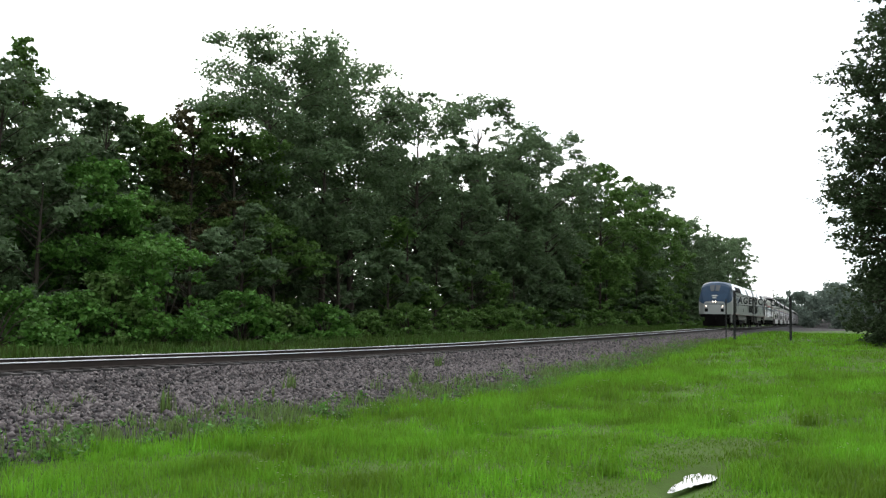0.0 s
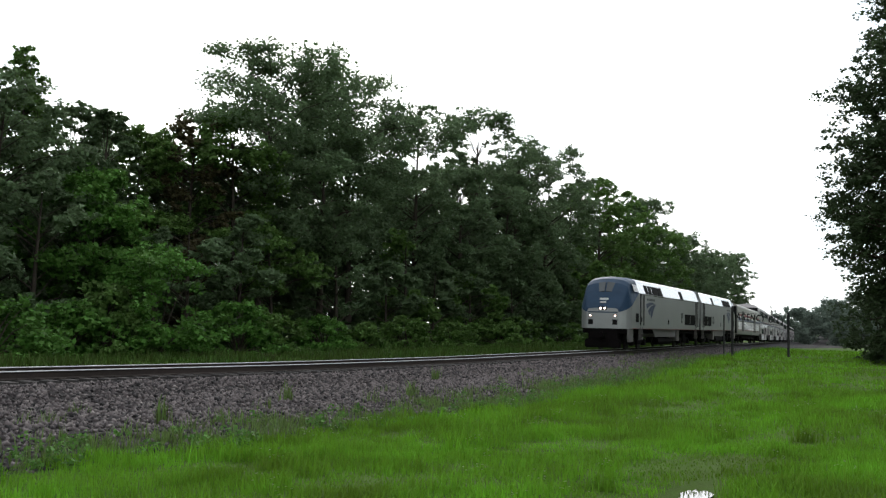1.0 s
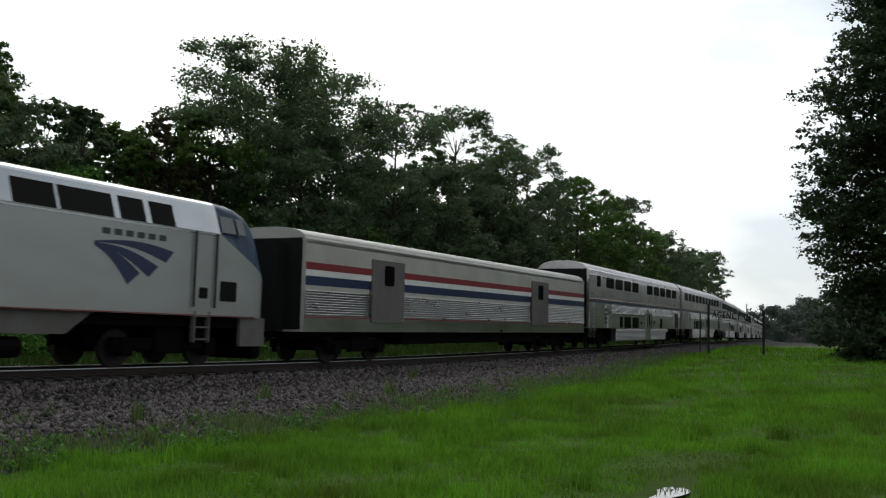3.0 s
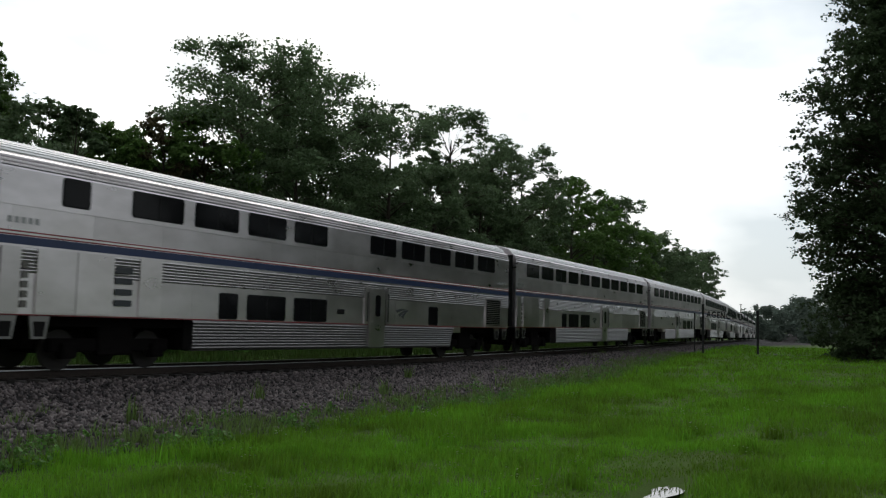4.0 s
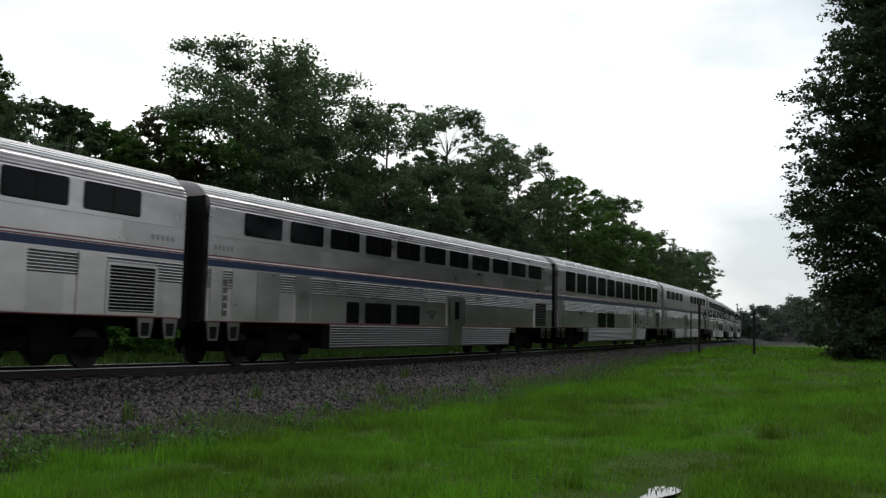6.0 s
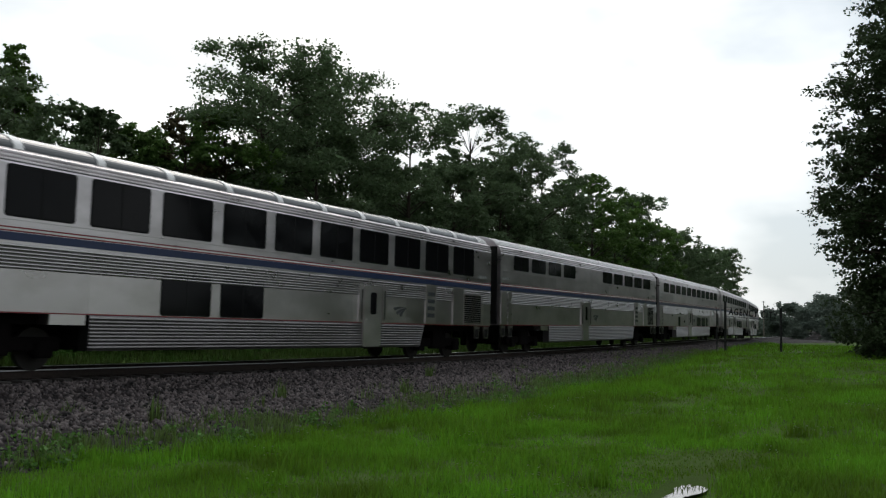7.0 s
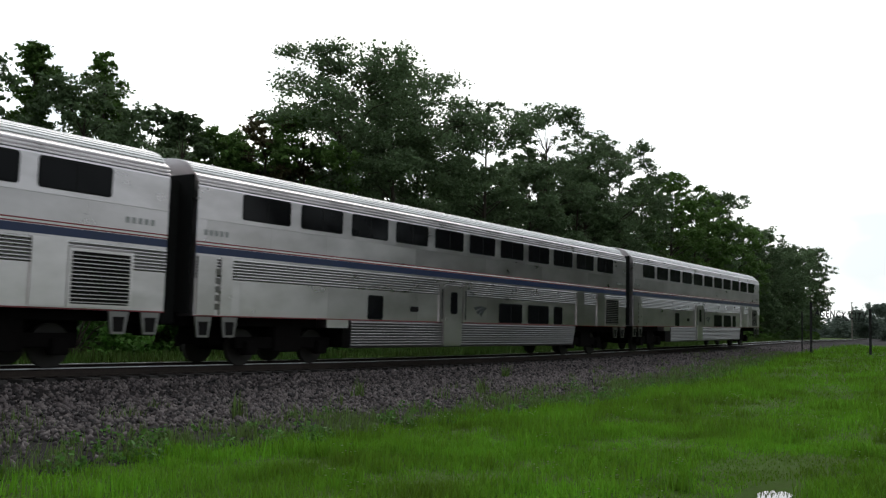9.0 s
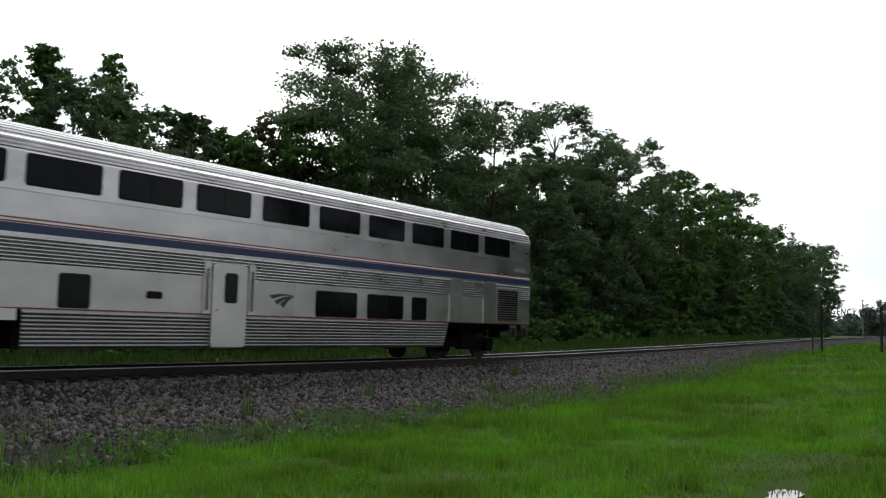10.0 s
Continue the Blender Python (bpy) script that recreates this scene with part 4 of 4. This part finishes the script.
    part("grille_hole", plate([(ga + 0.07 - h, 1.31), (gb - 0.07 - h, 1.31), (gb - 0.07 - h, 2.36), (ga + 0.07 - h, 2.36)], SIDE + 0.052, 0.003), M["dark"], gr)
    for k in range(13):
        z = 1.34 + k * 0.078
        part("slat", boxes((SIDE + 0.052, SIDE + 0.074, ga + 0.07 - h, gb - 0.07 - h, z, z + 0.017)), M["panel"], gr)
    for y in small:
        part("hatch", plate(rounded(y - h, y + 0.42 - h, 1.50, 1.66, 0.05), SIDE, 0.012), M["dark"], c, "small dark hatch")
    if vents:
        vy = CAR_L - 5.5 if not flip else 3.42
        for k in range(4):
            part("vent_slot", plate([(vy - h, 1.46 + 0.25 * k), (vy + 0.5 - h, 1.46 + 0.25 * k), (vy + 0.5 - h, 1.60 + 0.25 * k), (vy - h, 1.60 + 0.25 * k)], SIDE + 0.052, 0.004), M["grey"], c)
    part("battery_box", boxes((1.2, SIDE - 0.01, (5.0 if not flip else CAR_L - 5.9) - h, (5.9 if not flip else CAR_L - 5.0) - h, 0.98, 1.2)), M["panel"], c, "plain steel box under the floor")
    for k in range(5):
        part("end_rung_slot", plate([(0.98 - h, 1.36 + 0.2 * k), (1.14 - h, 1.36 + 0.2 * k), (1.14 - h, 1.50 + 0.2 * k), (0.98 - h, 1.50 + 0.2 * k)], SIDE + 0.052, 0.004), M["grime"], c)
    for y in (0.62, CAR_L - 1.5):
        for k in range(5):
            part("number_bar", plate([(y + 0.16 * k - h, 3.06), (y + 0.10 + 0.16 * k - h, 3.06), (y + 0.10 + 0.16 * k - h, 3.19), (y + 0.16 * k - h, 3.19)], SIDE + 0.003, 0.003), M["numeral"], c)
    if logo:
        ly = (da - 1.5) if flip and not vents else (db + 1.22)
        emblem(c, ly - h, 1.60, 0.85, SIDE, M["grey"])
    bogie(c, 3.9 - h)
    bogie(c, CAR_L - 3.9 - h)
    for s in (-1, 1):
        e = y0 if s < 0 else y1
        part("diaphragm", boxes((-0.95, 0.95, e, e + s * 0.39, 1.0, 4.3)), M["rubber"], c, "black rubber gangway", 0.04)
        # black sheet over the body end: shade of the gap between cars, as colour
        part("end_wall", boxes((-1.40, 1.40, e - 0.02 if s < 0 else e + 0.005, e - 0.005 if s < 0 else e + 0.02, 1.25, 4.45)), M["rubber"], c, "black sheet over the end wall for the shade in the gap")
        part("coupler", boxes((-0.16, 0.16, e, e + s * 0.3, 0.72, 1.0)), M["under"], c)
    return c


def baggage_car():
    h = CAR_L / 2
    c = thing("baggage_car", "cream baggage car with red and blue stripes and grey doors", "railway car")
    y0, y1 = 0.36 - h, CAR_L - 0.36 - h
    right = [(1.2, 0.98), (1.50, 0.98), (1.52, 1.3), (1.52, 3.55), (1.47, 3.75)]
    for k in range(9):
        a = radians(90 * k / 8)
        right.append((1.44 * math.cos(a) ** 0.8 if k < 8 else 0, 3.78 + 0.32 * math.sin(a)))
    prof = right + [(-x, z) for x, z in reversed(right[:-1])]
    piece("body", extrude(prof, y0, y1, M["cream"], "body"), c, "weathered cream steel body")
    part("roof_edge", plate([(y0, 3.62), (y1, 3.62), (y1, 3.70), (y0, 3.70)], 1.505, 0.03), M["panel"], c)
    for z0, z1, mt in ((2.82, 3.04, "red"), (2.635, 2.815, "white"), (2.36, 2.63, "blue")):
        part("stripe", plate([(y0, z0), (y1, z0), (y1, z1), (y0, z1)], 1.52, 0.005), M[mt], c, f"{mt} stripe")
    part("lower_side", plate([(y0, 1.0), (y1, 1.0), (y1, 1.40), (y0, 1.40)], 1.52, 0.006), M["panel"], c, "grey lower side sheet")
    part("stripe", plate([(y0, 1.405), (y1, 1.405), (y1, 1.44), (y0, 1.44)], 1.52, 0.007), M["red"], c, "thin red stripe")
    band = [(1.50, 1.45)] + ridges(1.45, 2.22, 10, 1.522, 0.02) + [(1.50, 2.225)]
    piece("fluted_band", extrude(band, y0 + 0.01, y1 - 0.01, M["flute"], "fluted_band", 1, closed=True), c, "band of steel flutes in the same darkened tone")
    for a in (4.0, 18.0):
        d = part("sliding_door", plate([(a - h, 1.3), (a + 2.1 - h, 1.3), (a + 2.1 - h, 3.36), (a - h, 3.36)], 1.52, 0.05), M["bagdoor"], c, "dark grey sliding door")
        part("door_window", plate(rounded(a + 0.75 - h, a + 1.40 - h, 2.52, 3.20, 0.10), 1.57, 0.006), M["glass"], d)
        bm = bmesh.new(); rod(bm, (1.57, a - 0.15 - h, 1.5), (1.57, a - 0.15 - h, 2.6), 0.018, n=6)
        part("grab_rail", bm, M["iron"], c)
    part("underframe", boxes((-1.25, 1.25, y0 + 6.2, y1 - 6.2, 0.55, 1.0), (-1.15, 1.15, y0, y1, 0.8, 1.0)), M["under"], c, "dark underframe and boxes", 0.02)
    bogie(c, 3.9 - h); bogie(c, CAR_L - 3.9 - h)
    for s in (-1, 1):
        e = y0 if s < 0 else y1
        part("diaphragm", boxes((-0.8, 0.8, e, e + s * 0.34, 1.0, 3.6)), M["rubber"], c, "black gangway", 0.03)
        # black sheet paints the gap's shade onto this end too
        part("end_wall", boxes((-1.38, 1.38, e - 0.02 if s < 0 else e + 0.005, e - 0.005 if s < 0 else e + 0.02, 1.05, 3.75)), M["rubber"], c)
    return c


LOCO_L = 21.03


def section(w, zs, ws, zt, n=6):
    """Half of a locomotive's cross section: straight side, inclined upper side, roof arc to the middle."""
    pts = [(w, 1.28), (w, zs * 0.5 + 0.64), (w, zs), (ws, zt - 0.28 * (zt - zs) / 1.0)]
    a0 = pts[-1]
    for k in range(1, n + 1):
        f = k / n
        pts.append((a0[0] * math.cos(f * math.pi / 2), a0[1] + (zt - a0[1]) * math.sin(f * math.pi / 2)))
    return pts


def locomotive(number, label, other=False):
    """other: the fittings sit on the side that faces the grass when it runs backwards."""
    h = LOCO_L / 2
    c = thing("locomotive", label, "locomotive", "locomotives of the train")
    # stations from the nose back: y, half width, top of the straight side, half width above, roof height
    st = [(0.55, 0.90, 2.22, 0.84, 2.42), (0.64, 1.10, 2.27, 1.00, 2.62), (0.86, 1.32, 2.38, 1.15, 3.06), (1.10, 1.45, 2.50, 1.23, 3.55), (1.36, 1.52, 2.64, 1.28, 4.00), (1.62, 1.53, 2.78, 1.28, 4.24),
          (2.05, 1.53, 3.00, 1.28, 4.37), (2.86, 1.53, 3.42, 1.28, 4.38), (LOCO_L - 0.35, 1.53, 3.42, 1.28, 4.36)]
    n = len(section(1, 2, 1, 3))
    verts, faces, idx = [], [], []
    for y, w, zs, ws, zt in st:
        s = section(w, zs, ws, zt)
        full = s + [(-x, z) for x, z in reversed(s[:-1])]
        verts += [(x, y - h, z) for x, z in full]
    m = 2 * n - 1
    for k in range(len(st) - 1):
        for i in range(m - 1):
            faces.append((k * m + i, k * m + i + 1, (k + 1) * m + i + 1, (k + 1) * m + i))
            upper = 2 <= i < m - 3
            idx.append(1 if (k < 7 and upper) else 2 if (k >= 7 and upper) else 0)
    faces.append(tuple(range(m))); idx.append(0)
    faces.append(tuple(range((len(st) - 1) * m, len(st) * m))[::-1]); idx.append(0)
    body = piece("body", mesh_of("body", verts, faces, [M["loco"], M["loco_blue"], M["loco_top"]], idx), c, "silver-grey body with a blue nose and pale roof")
    md = body.modifiers.new("edges", "BEVEL"); md.width, md.segments, md.limit_method, md.angle_limit = 0.05, 2, "ANGLE", radians(25)
    W = 1.53
    inc = math.degrees(math.atan2(1.53 - 1.28, 0.72))

    def upper(name, y0, y1, z0, z1, mat, lb=""):
        """A plate that lies on the inclined upper side."""
        def xx(z): return 1.53 - (z - 3.42) * (1.53 - 1.28) / (4.11 - 3.42)
        bm = bmesh.new()
        v = [(xx(z0), y0, z0), (xx(z0), y1, z0), (xx(z1), y1, z1), (xx(z1), y0, z1)]
        a = [bm.verts.new((x - 0.02, y - h, z)) for x, y, z in v]
        b = [bm.verts.new((x + 0.014, y - h, z + 0.004)) for x, y, z in v]
        bm.faces.new(b)
        for i in range(4): bm.faces.new((a[i], a[(i + 1) % 4], b[(i + 1) % 4], b[i]))
        bmesh.ops.recalc_face_normals(bm, faces=bm.faces)
        return part(name, bm, mat, c, lb)

    for a, b in ((4.45, 5.2), (5.4, 6.15), (6.35, 7.8), (7.9, 8.95), (14.25, 15.1)):
        v = upper("roof_vent", a, b, 3.42, 3.96, M["dark"], "black louvred roof vent")
    for a, b in ((1.85, 2.15), (2.25, 2.78)):
        upper("cab_window", a, b, 3.46, 3.90, M["roofglass"], "side window of the cab")
    # windscreen on the sloping nose
    for s in (-1, 1):
        bm = bmesh.new()
        q = [(s * 0.05, 1.04, 3.43), (s * 1.10, 1.23, 3.32), (s * 1.04, 1.50, 3.86), (s * 0.05, 1.34, 3.98)]
        a = [bm.verts.new((x, y - h - 0.05, z + 0.045)) for x, y, z in q]
        b = [bm.verts.new((x, y - h + 0.03, z - 0.06)) for x, y, z in q]
        bm.faces.new(a)
        for i in range(4): bm.faces.new((a[i], a[(i + 1) % 4], b[(i + 1) % 4], b[i]))
        bmesh.ops.recalc_face_normals(bm, faces=bm.faces)
        part("windscreen", bm, M["roofglass"], c, "pale reflecting windscreen")
    # side: doors, grab rails, ladders, grilles
    for y0, y1 in ((3.12, 3.68), (19.35, 19.85)):
        d = part("door", plate(rounded(y0 - h, y1 - h, 1.45, 3.30, 0.05), W, 0.008), M["grime"] if y0 > 5 else M["loco"], c, "narrow side door")
        part("door_window", plate(rounded(y0 + 0.12 - h, y1 - 0.12 - h, 2.7 if y0 > 5 else 1.72, 3.15 if y0 > 5 else 2.0, 0.04), W + 0.008, 0.005), M["dark"], d)
        for y in (y0 - 0.1, y1 + 0.1):
            bm = bmesh.new(); rod(bm, (W + 0.06, y - h, 1.5), (W + 0.06, y - h, 3.4), 0.032, n=6)
            part("grab_rail", bm, M["iron"], c, "grey vertical grab rail")
        l = part("ladder", boxes((W - 0.12, W - 0.1, y0 - h, y1 - h, 0.62, 1.4)), M["under"], c, "small steel ladder")
        for y in (y0, y1 - 0.04):
            part("ladder_rail", boxes((W - 0.12, W + 0.02, y - h, y + 0.04 - h, 0.62, 1.4)), M["grime"], l)
        for z in (0.68, 0.98, 1.26):
            part("rung", boxes((W - 0.14, W + 0.03, y0 - h, y1 - h, z, z + 0.04)), M["grime"], l)
    for a, b in ((15.6, 17.35), (17.5, 19.2)):
        g = part("side_grille", plate([(a - h, 1.62), (b - h, 1.62), (b - h, 2.38), (a - h, 2.38)], W, 0.010), M["dark"], c, "dark brown radiator grille")
        for k in range(9):
            part("slat", boxes((W + 0.01, W + 0.022, a + 0.03 - h, b - 0.03 - h, 1.66 + 0.08 * k, 1.69 + 0.08 * k)), M["under"], g)
    part("side_hatch", plate(rounded(2.15 - h, 2.78 - h, 1.68, 2.2, 0.04), W, 0.010), M["dark"], c, "dark recessed hatch")
    part("fuel_filler", plate(rounded(10.35 - h, 10.62 - h, 1.62, 1.92, 0.05), W, 0.012), M["dark"], c)
    part("seam", plate([(2.9 - h, 3.345), (LOCO_L - 0.36 - h, 3.345), (LOCO_L - 0.36 - h, 3.375), (2.9 - h, 3.375)], W, 0.006), M["loco_top"], c)
    part("stripe", plate([(1.4 - h, 1.285), (LOCO_L - 0.36 - h, 1.285), (LOCO_L - 0.36 - h, 1.31), (1.4 - h, 1.31)], W, 0.005), M["red"], c, "thin red sill stripe")
    emblem(c, 5.68 - h, 2.44, 2.4, W + 0.004, M["blue"])
    # word mark as plain bars
    for k in range(6):
        part("word_bar", plate([(4.75 + 0.34 * k - h, 3.03), (4.98 + 0.34 * k - h, 3.03), (4.98 + 0.34 * k - h, 3.17), (4.75 + 0.34 * k - h, 3.17)], W, 0.005), M["grey"], c)
    fc = bpy.data.curves.new("number", "FONT")
    fc.body, fc.size, fc.extrude, fc.align_x = number, 0.98, 0.004, "CENTER"
    num = new("number", fc)
    me = bpy.data.meshes.new_from_object(num)
    bpy.data.objects.remove(num)
    me.materials.append(M["grey"])
    piece("number", me, c, "dark road number", at=(pose(-W - 0.008, 14.65 - h, 1.78, 90, 0, -90) if other else pose(W + 0.008, 14.65 - h, 1.78, 90, 0, 90)) @ Matrix.Diagonal((0.85, 1, 1, 1)))
    # nose: lamps, coupler, plough
    for s in (-1, 1):
        bm = bmesh.new(); rod(bm, (s * 0.12, 0.49 - h, 2.44), (s * 0.12, 0.8 - h, 2.44), 0.062, n=16)
        part("headlight", bm, M["lamp"], c, "bright headlight")
        bm = bmesh.new(); rod(bm, (s * 0.74, 0.51 - h, 2.02), (s * 0.74, 0.8 - h, 2.02), 0.062, n=16)
        part("lamp_ring", rod(bmesh.new(), (s * 0.74, 0.525 - h, 2.02), (s * 0.74, 0.8 - h, 2.02), 0.105, n=16), M["dark"], c)
        part("ditch_light", bm, M["lampdim"], c, "glowing ditch light")
        part("nose_hatch", boxes((s * 0.58, s * 0.87, 0.53 - h, 0.7 - h, 1.50, 1.80)), M["dark"], c)
    part("headlight_housing", boxes((-0.25, 0.25, 0.515 - h, 0.85 - h, 2.34, 2.54)), M["dark"], c, "dark headlight housing", 0.03)
    part("nose_line", boxes((-0.88, 0.88, 0.535 - h, 0.6 - h, 2.19, 2.25)), M["loco_blue"], c)
    part("nose_mark", boxes((-0.26, 0.26, 0.77 - h, 0.88 - h, 2.94, 3.06), (-0.20, 0.14, 0.68 - h, 0.80 - h, 2.76, 2.86)), M["white"], c, "small pale nose emblem")
    part("plough", boxes((-1.05, 1.05, 0.46 - h, 0.9 - h, 0.16, 0.66), (-0.88, 0.88, 0.56 - h, 1.1 - h, 0.55, 1.29)), M["under"], c, "black front plough and buffer beam", 0.05)
    part("coupler", boxes((-0.18, 0.18, 0.0 - h, 0.6 - h, 0.72, 1.05)), M["under"], c, "", 0.04)
    part("front_skirt", plate([(0.85 - h, 0.52), (1.85 - h, 0.52), (1.85 - h, 1.28), (0.85 - h, 1.28)], 1.36, 0.1), M["grime"], c, "dirty grey skirt")
    # under the frame: fuel tank, bogies with shrouds
    tk = [(6.7, 1.28), (13.3, 1.28), (13.1, 0.78), (7.4, 0.78)]
    bm = bmesh.new()
    for s in (-1, 1): plate([(y - h, z) for y, z in tk], 1.36 if s > 0 else -1.40, 0.04, bm)
    box(bm, -1.37, 1.37, 7.4 - h, 13.1 - h, 0.79, 1.28)
    part("fuel_tank", bm, M["grime"], c, "grimy grey fuel tank")
    part("underframe", boxes((-1.3, 1.3, 0.8 - h, LOCO_L - 0.4 - h, 1.0, 1.285)), M["under"], c)
    part("air_tank", rod(bmesh.new(), (1.15, 8.4 - h, 0.5), (1.15, 12.2 - h, 0.5), 0.22, n=14), M["under"], c, "black air tank under the fuel tank")
    part("end_box", boxes((0.9, 1.42, 13.4 - h, 14.2 - h, 0.5, 1.25)), M["grime"], c, "", 0.02)
    bogie(c, 4.1 - h, 2.8); bogie(c, LOCO_L - 4.1 - h, 2.8)
    part("rear_gangway", boxes((-0.6, 0.6, LOCO_L - 0.36 - h, LOCO_L - 0.15 - h, 1.2, 3.6)), M["rubber"], c, "", 0.03)
    # two black sheets darken the pale rear end, as the shaded gap would
    part("end_wall", boxes((-1.44, 1.44, LOCO_L - 0.345 - h, LOCO_L - 0.325 - h, 1.30, 3.46), (-1.16, 1.16, LOCO_L - 0.345 - h, LOCO_L - 0.325 - h, 3.464, 4.16)), M["rubber"], c, "black sheet over the end wall for the shade in the gap")
    part("roof_fan", rod(bmesh.new(), (0, 12.5 - h, 4.3), (0, 12.5 - h, 4.42), 0.7, n=20), M["dark"], c)
    if other:
        for o in c.children_recursive:
            if o.name.split(".")[0] != "number":
                o.data.transform(Matrix.Diagonal((-1, 1, 1, 1)))
                o.data.flip_normals()
    return c


def train():
    W2 = [1.82 + 2.058 * k for k in range(11)]
    base = "two-level fluted steel passenger car, blue and red stripes"
    A_low, B_low = [(6.95, 7.63), (8.06, 9.69), (10.13, 11.74)], [(14.12, 15.74), (16.25, 17.86), (18.34, 19.04)]
    crew = passenger_car([(1.93, 2.61)] + W2[1:5] + W2[6:], A_low + [(18.28, 18.95)], (14.12, 15.10), small=(12.32,), flip=True, vents=True, label=base + ", small end window")
    a1 = passenger_car(W2, A_low, (14.2, 15.22), flip=True, vents=False, label=base)
    b1 = passenger_car(W2, B_low, (10.62, 11.66), small=(8.95,), vents=False, label=base)
    b2 = passenger_car(W2, [(6.75, 7.40)] + B_low, (10.56, 11.62), small=(8.78,), vents=False, label=base + ", square lower window")
    lounge = passenger_car([1.80 + 2.056 * k for k in range(11)], [(8.02, 9.62), (10.03, 11.63)], (16.42, 17.42), lounge=True, label="two-level steel lounge car with tall windows and curved roof glass")
    diner = passenger_car(W2[:4] + W2[6:], [], (10.72, 11.68), label=base + ", blank middle")
    bag = baggage_car()
    l1 = locomotive("39", "silver-grey diesel passenger locomotive with blue nose and lit headlights")
    l2 = locomotive("10", "silver-grey diesel passenger locomotive running backwards, coupled behind the first", True)
    for o in list(l2.children):
        if o.name.split(".")[0] in ("headlight", "ditch_light"): o.data.materials[0] = M["roofglass"]
    cars = [(l1, LOCO_L, 0), (l2, LOCO_L, 180), (bag, CAR_L, 0), (crew, CAR_L, 0), (a1, CAR_L, 0), (b1, CAR_L, 0),
            (copy_thing(a1, Matrix()), CAR_L, 0), (lounge, CAR_L, 0), (diner, CAR_L, 0), (b2, CAR_L, 0), (copy_thing(b2, Matrix()), CAR_L, 0), (copy_thing(b2, Matrix()), CAR_L, 0)]
    return cars


# ---------------------------------------------------------------- sign, road, pole
def station_sign():
    """Two posts, two thin bars and the letters between them."""
    (xa, ya), (xb, yb) = plan(-8.60, 54.0), plan(-5.36, 54.0)
    lift = 0.21
    w, turn = math.hypot(xb - xa, yb - ya), math.degrees(math.atan2(yb - ya, xb - xa))
    s = thing("station_sign", "old railway station name sign with dark letters between two iron posts", "sign", at=pose(xa, ya, 0, 0, 0, turn))
    for x, top, px, py in ((0, 3.06 + lift, xa, ya), (w, 2.68 + lift, xb, yb)):
        z0 = float(ground_z(px, py)) - 0.2
        bm = boxes((x - 0.07, x + 0.07, -0.02, 0.02, z0, top), (x - 0.02, x + 0.02, -0.07, 0.07, z0, top))
        part("post", bm, M["iron"], s, "dark iron post")
    for z0, z1 in ((2.70, 2.44), (2.14, 1.88)):
        part("bar", rod(bmesh.new(), (0.04, 0, z0 + lift), (w - 0.04, 0, z1 + lift), 0.012, n=6), M["iron"], s, "thin iron bar that carries the letters")
    fc = bpy.data.curves.new("letters", "FONT")
    fc.body, fc.size, fc.extrude, fc.align_x, fc.space_character, fc.offset = "AGENCY CITY", 0.56, 0.008, "CENTER", 1.22, 0.014
    t = new("letters", fc)
    me = bpy.data.meshes.new_from_object(t)
    bpy.data.objects.remove(t)
    me.materials.append(M["iron"])
    k = max(v.co.x for v in me.vertices) - min(v.co.x for v in me.vertices)
    piece("letters", me, s, "dark capital letters", at=pose(w / 2, -0.022, 2.13 + lift, 90, math.degrees(math.atan2(0.26, 3.28)), 0) @ Matrix.Diagonal((0.876 * w / k, 1, 1, 1)))
    x, y = plan(-9.04, 53.6)
    p = thing("marker_post", "thin dark iron post beside the station sign", "post", at=pose(x, y, float(ground_z(x, y)) - 0.2))
    part("shaft", boxes((-0.035, 0.035, -0.035, 0.035, 0, 2.85)), M["iron"], p)


def distance():
    bm = bmesh.new()
    q = [plan(*p) for p in ((-11.2, 170), (-9.4, 170), (-14, 420), (-20, 420))]
    v = [bm.verts.new((x, y, 0.05)) for x, y in q] + [bm.verts.new((x, y, -0.3)) for x, y in q]
    bm.faces.new(v[:4])
    for i in range(4): bm.faces.new((v[i], v[(i + 1) % 4], v[4 + (i + 1) % 4], v[4 + i]))
    bmesh.ops.recalc_face_normals(bm, faces=bm.faces)
    me = bpy.data.meshes.new("gravel_road"); bm.to_mesh(me); bm.free(); me.materials.append(M["road"])
    tagged(new("gravel_road", me), "pale gravel road beside the track in the distance", "road", kind="structure")
    p = thing("utility_pole", "tall thin wooden utility pole far down the line", "utility pole", at=pose(*plan(-35.2, 300), -0.3))
    part("pole", rod(bmesh.new(), (0, 0, 0), (0, 0, 13.9), 0.2, 0.14), M["pole"], p)
    part("crossarm", boxes((-0.5, 0.5, -0.1, 0.1, 13.5, 13.7)), M["pole"], p)


ground()
ballast()
CARS = train()
station_sign()
distance()
puddle()
wood()
right_side()
near_side_wood()
far_wood()
grass()
stones()
track()


def motions():
    """The train runs past at a steady pace; each car keeps to the line."""
    u = 0.0
    for ob, length, turn in CARS:
        mid = S_FRONT + u + length / 2 - (0.38 if length < CAR_L else 0.0)
        u += length
        rows = []
        for k in range(21):
            t = 0.5 * k
            rows.append((t, line_at(mid - V_TRAIN * t)))
        if turn:
            rows = [(t, m @ pose(0, 0, 0, 0, 0, 180)) for t, m in rows]
        walk(ob, rows)


motions()
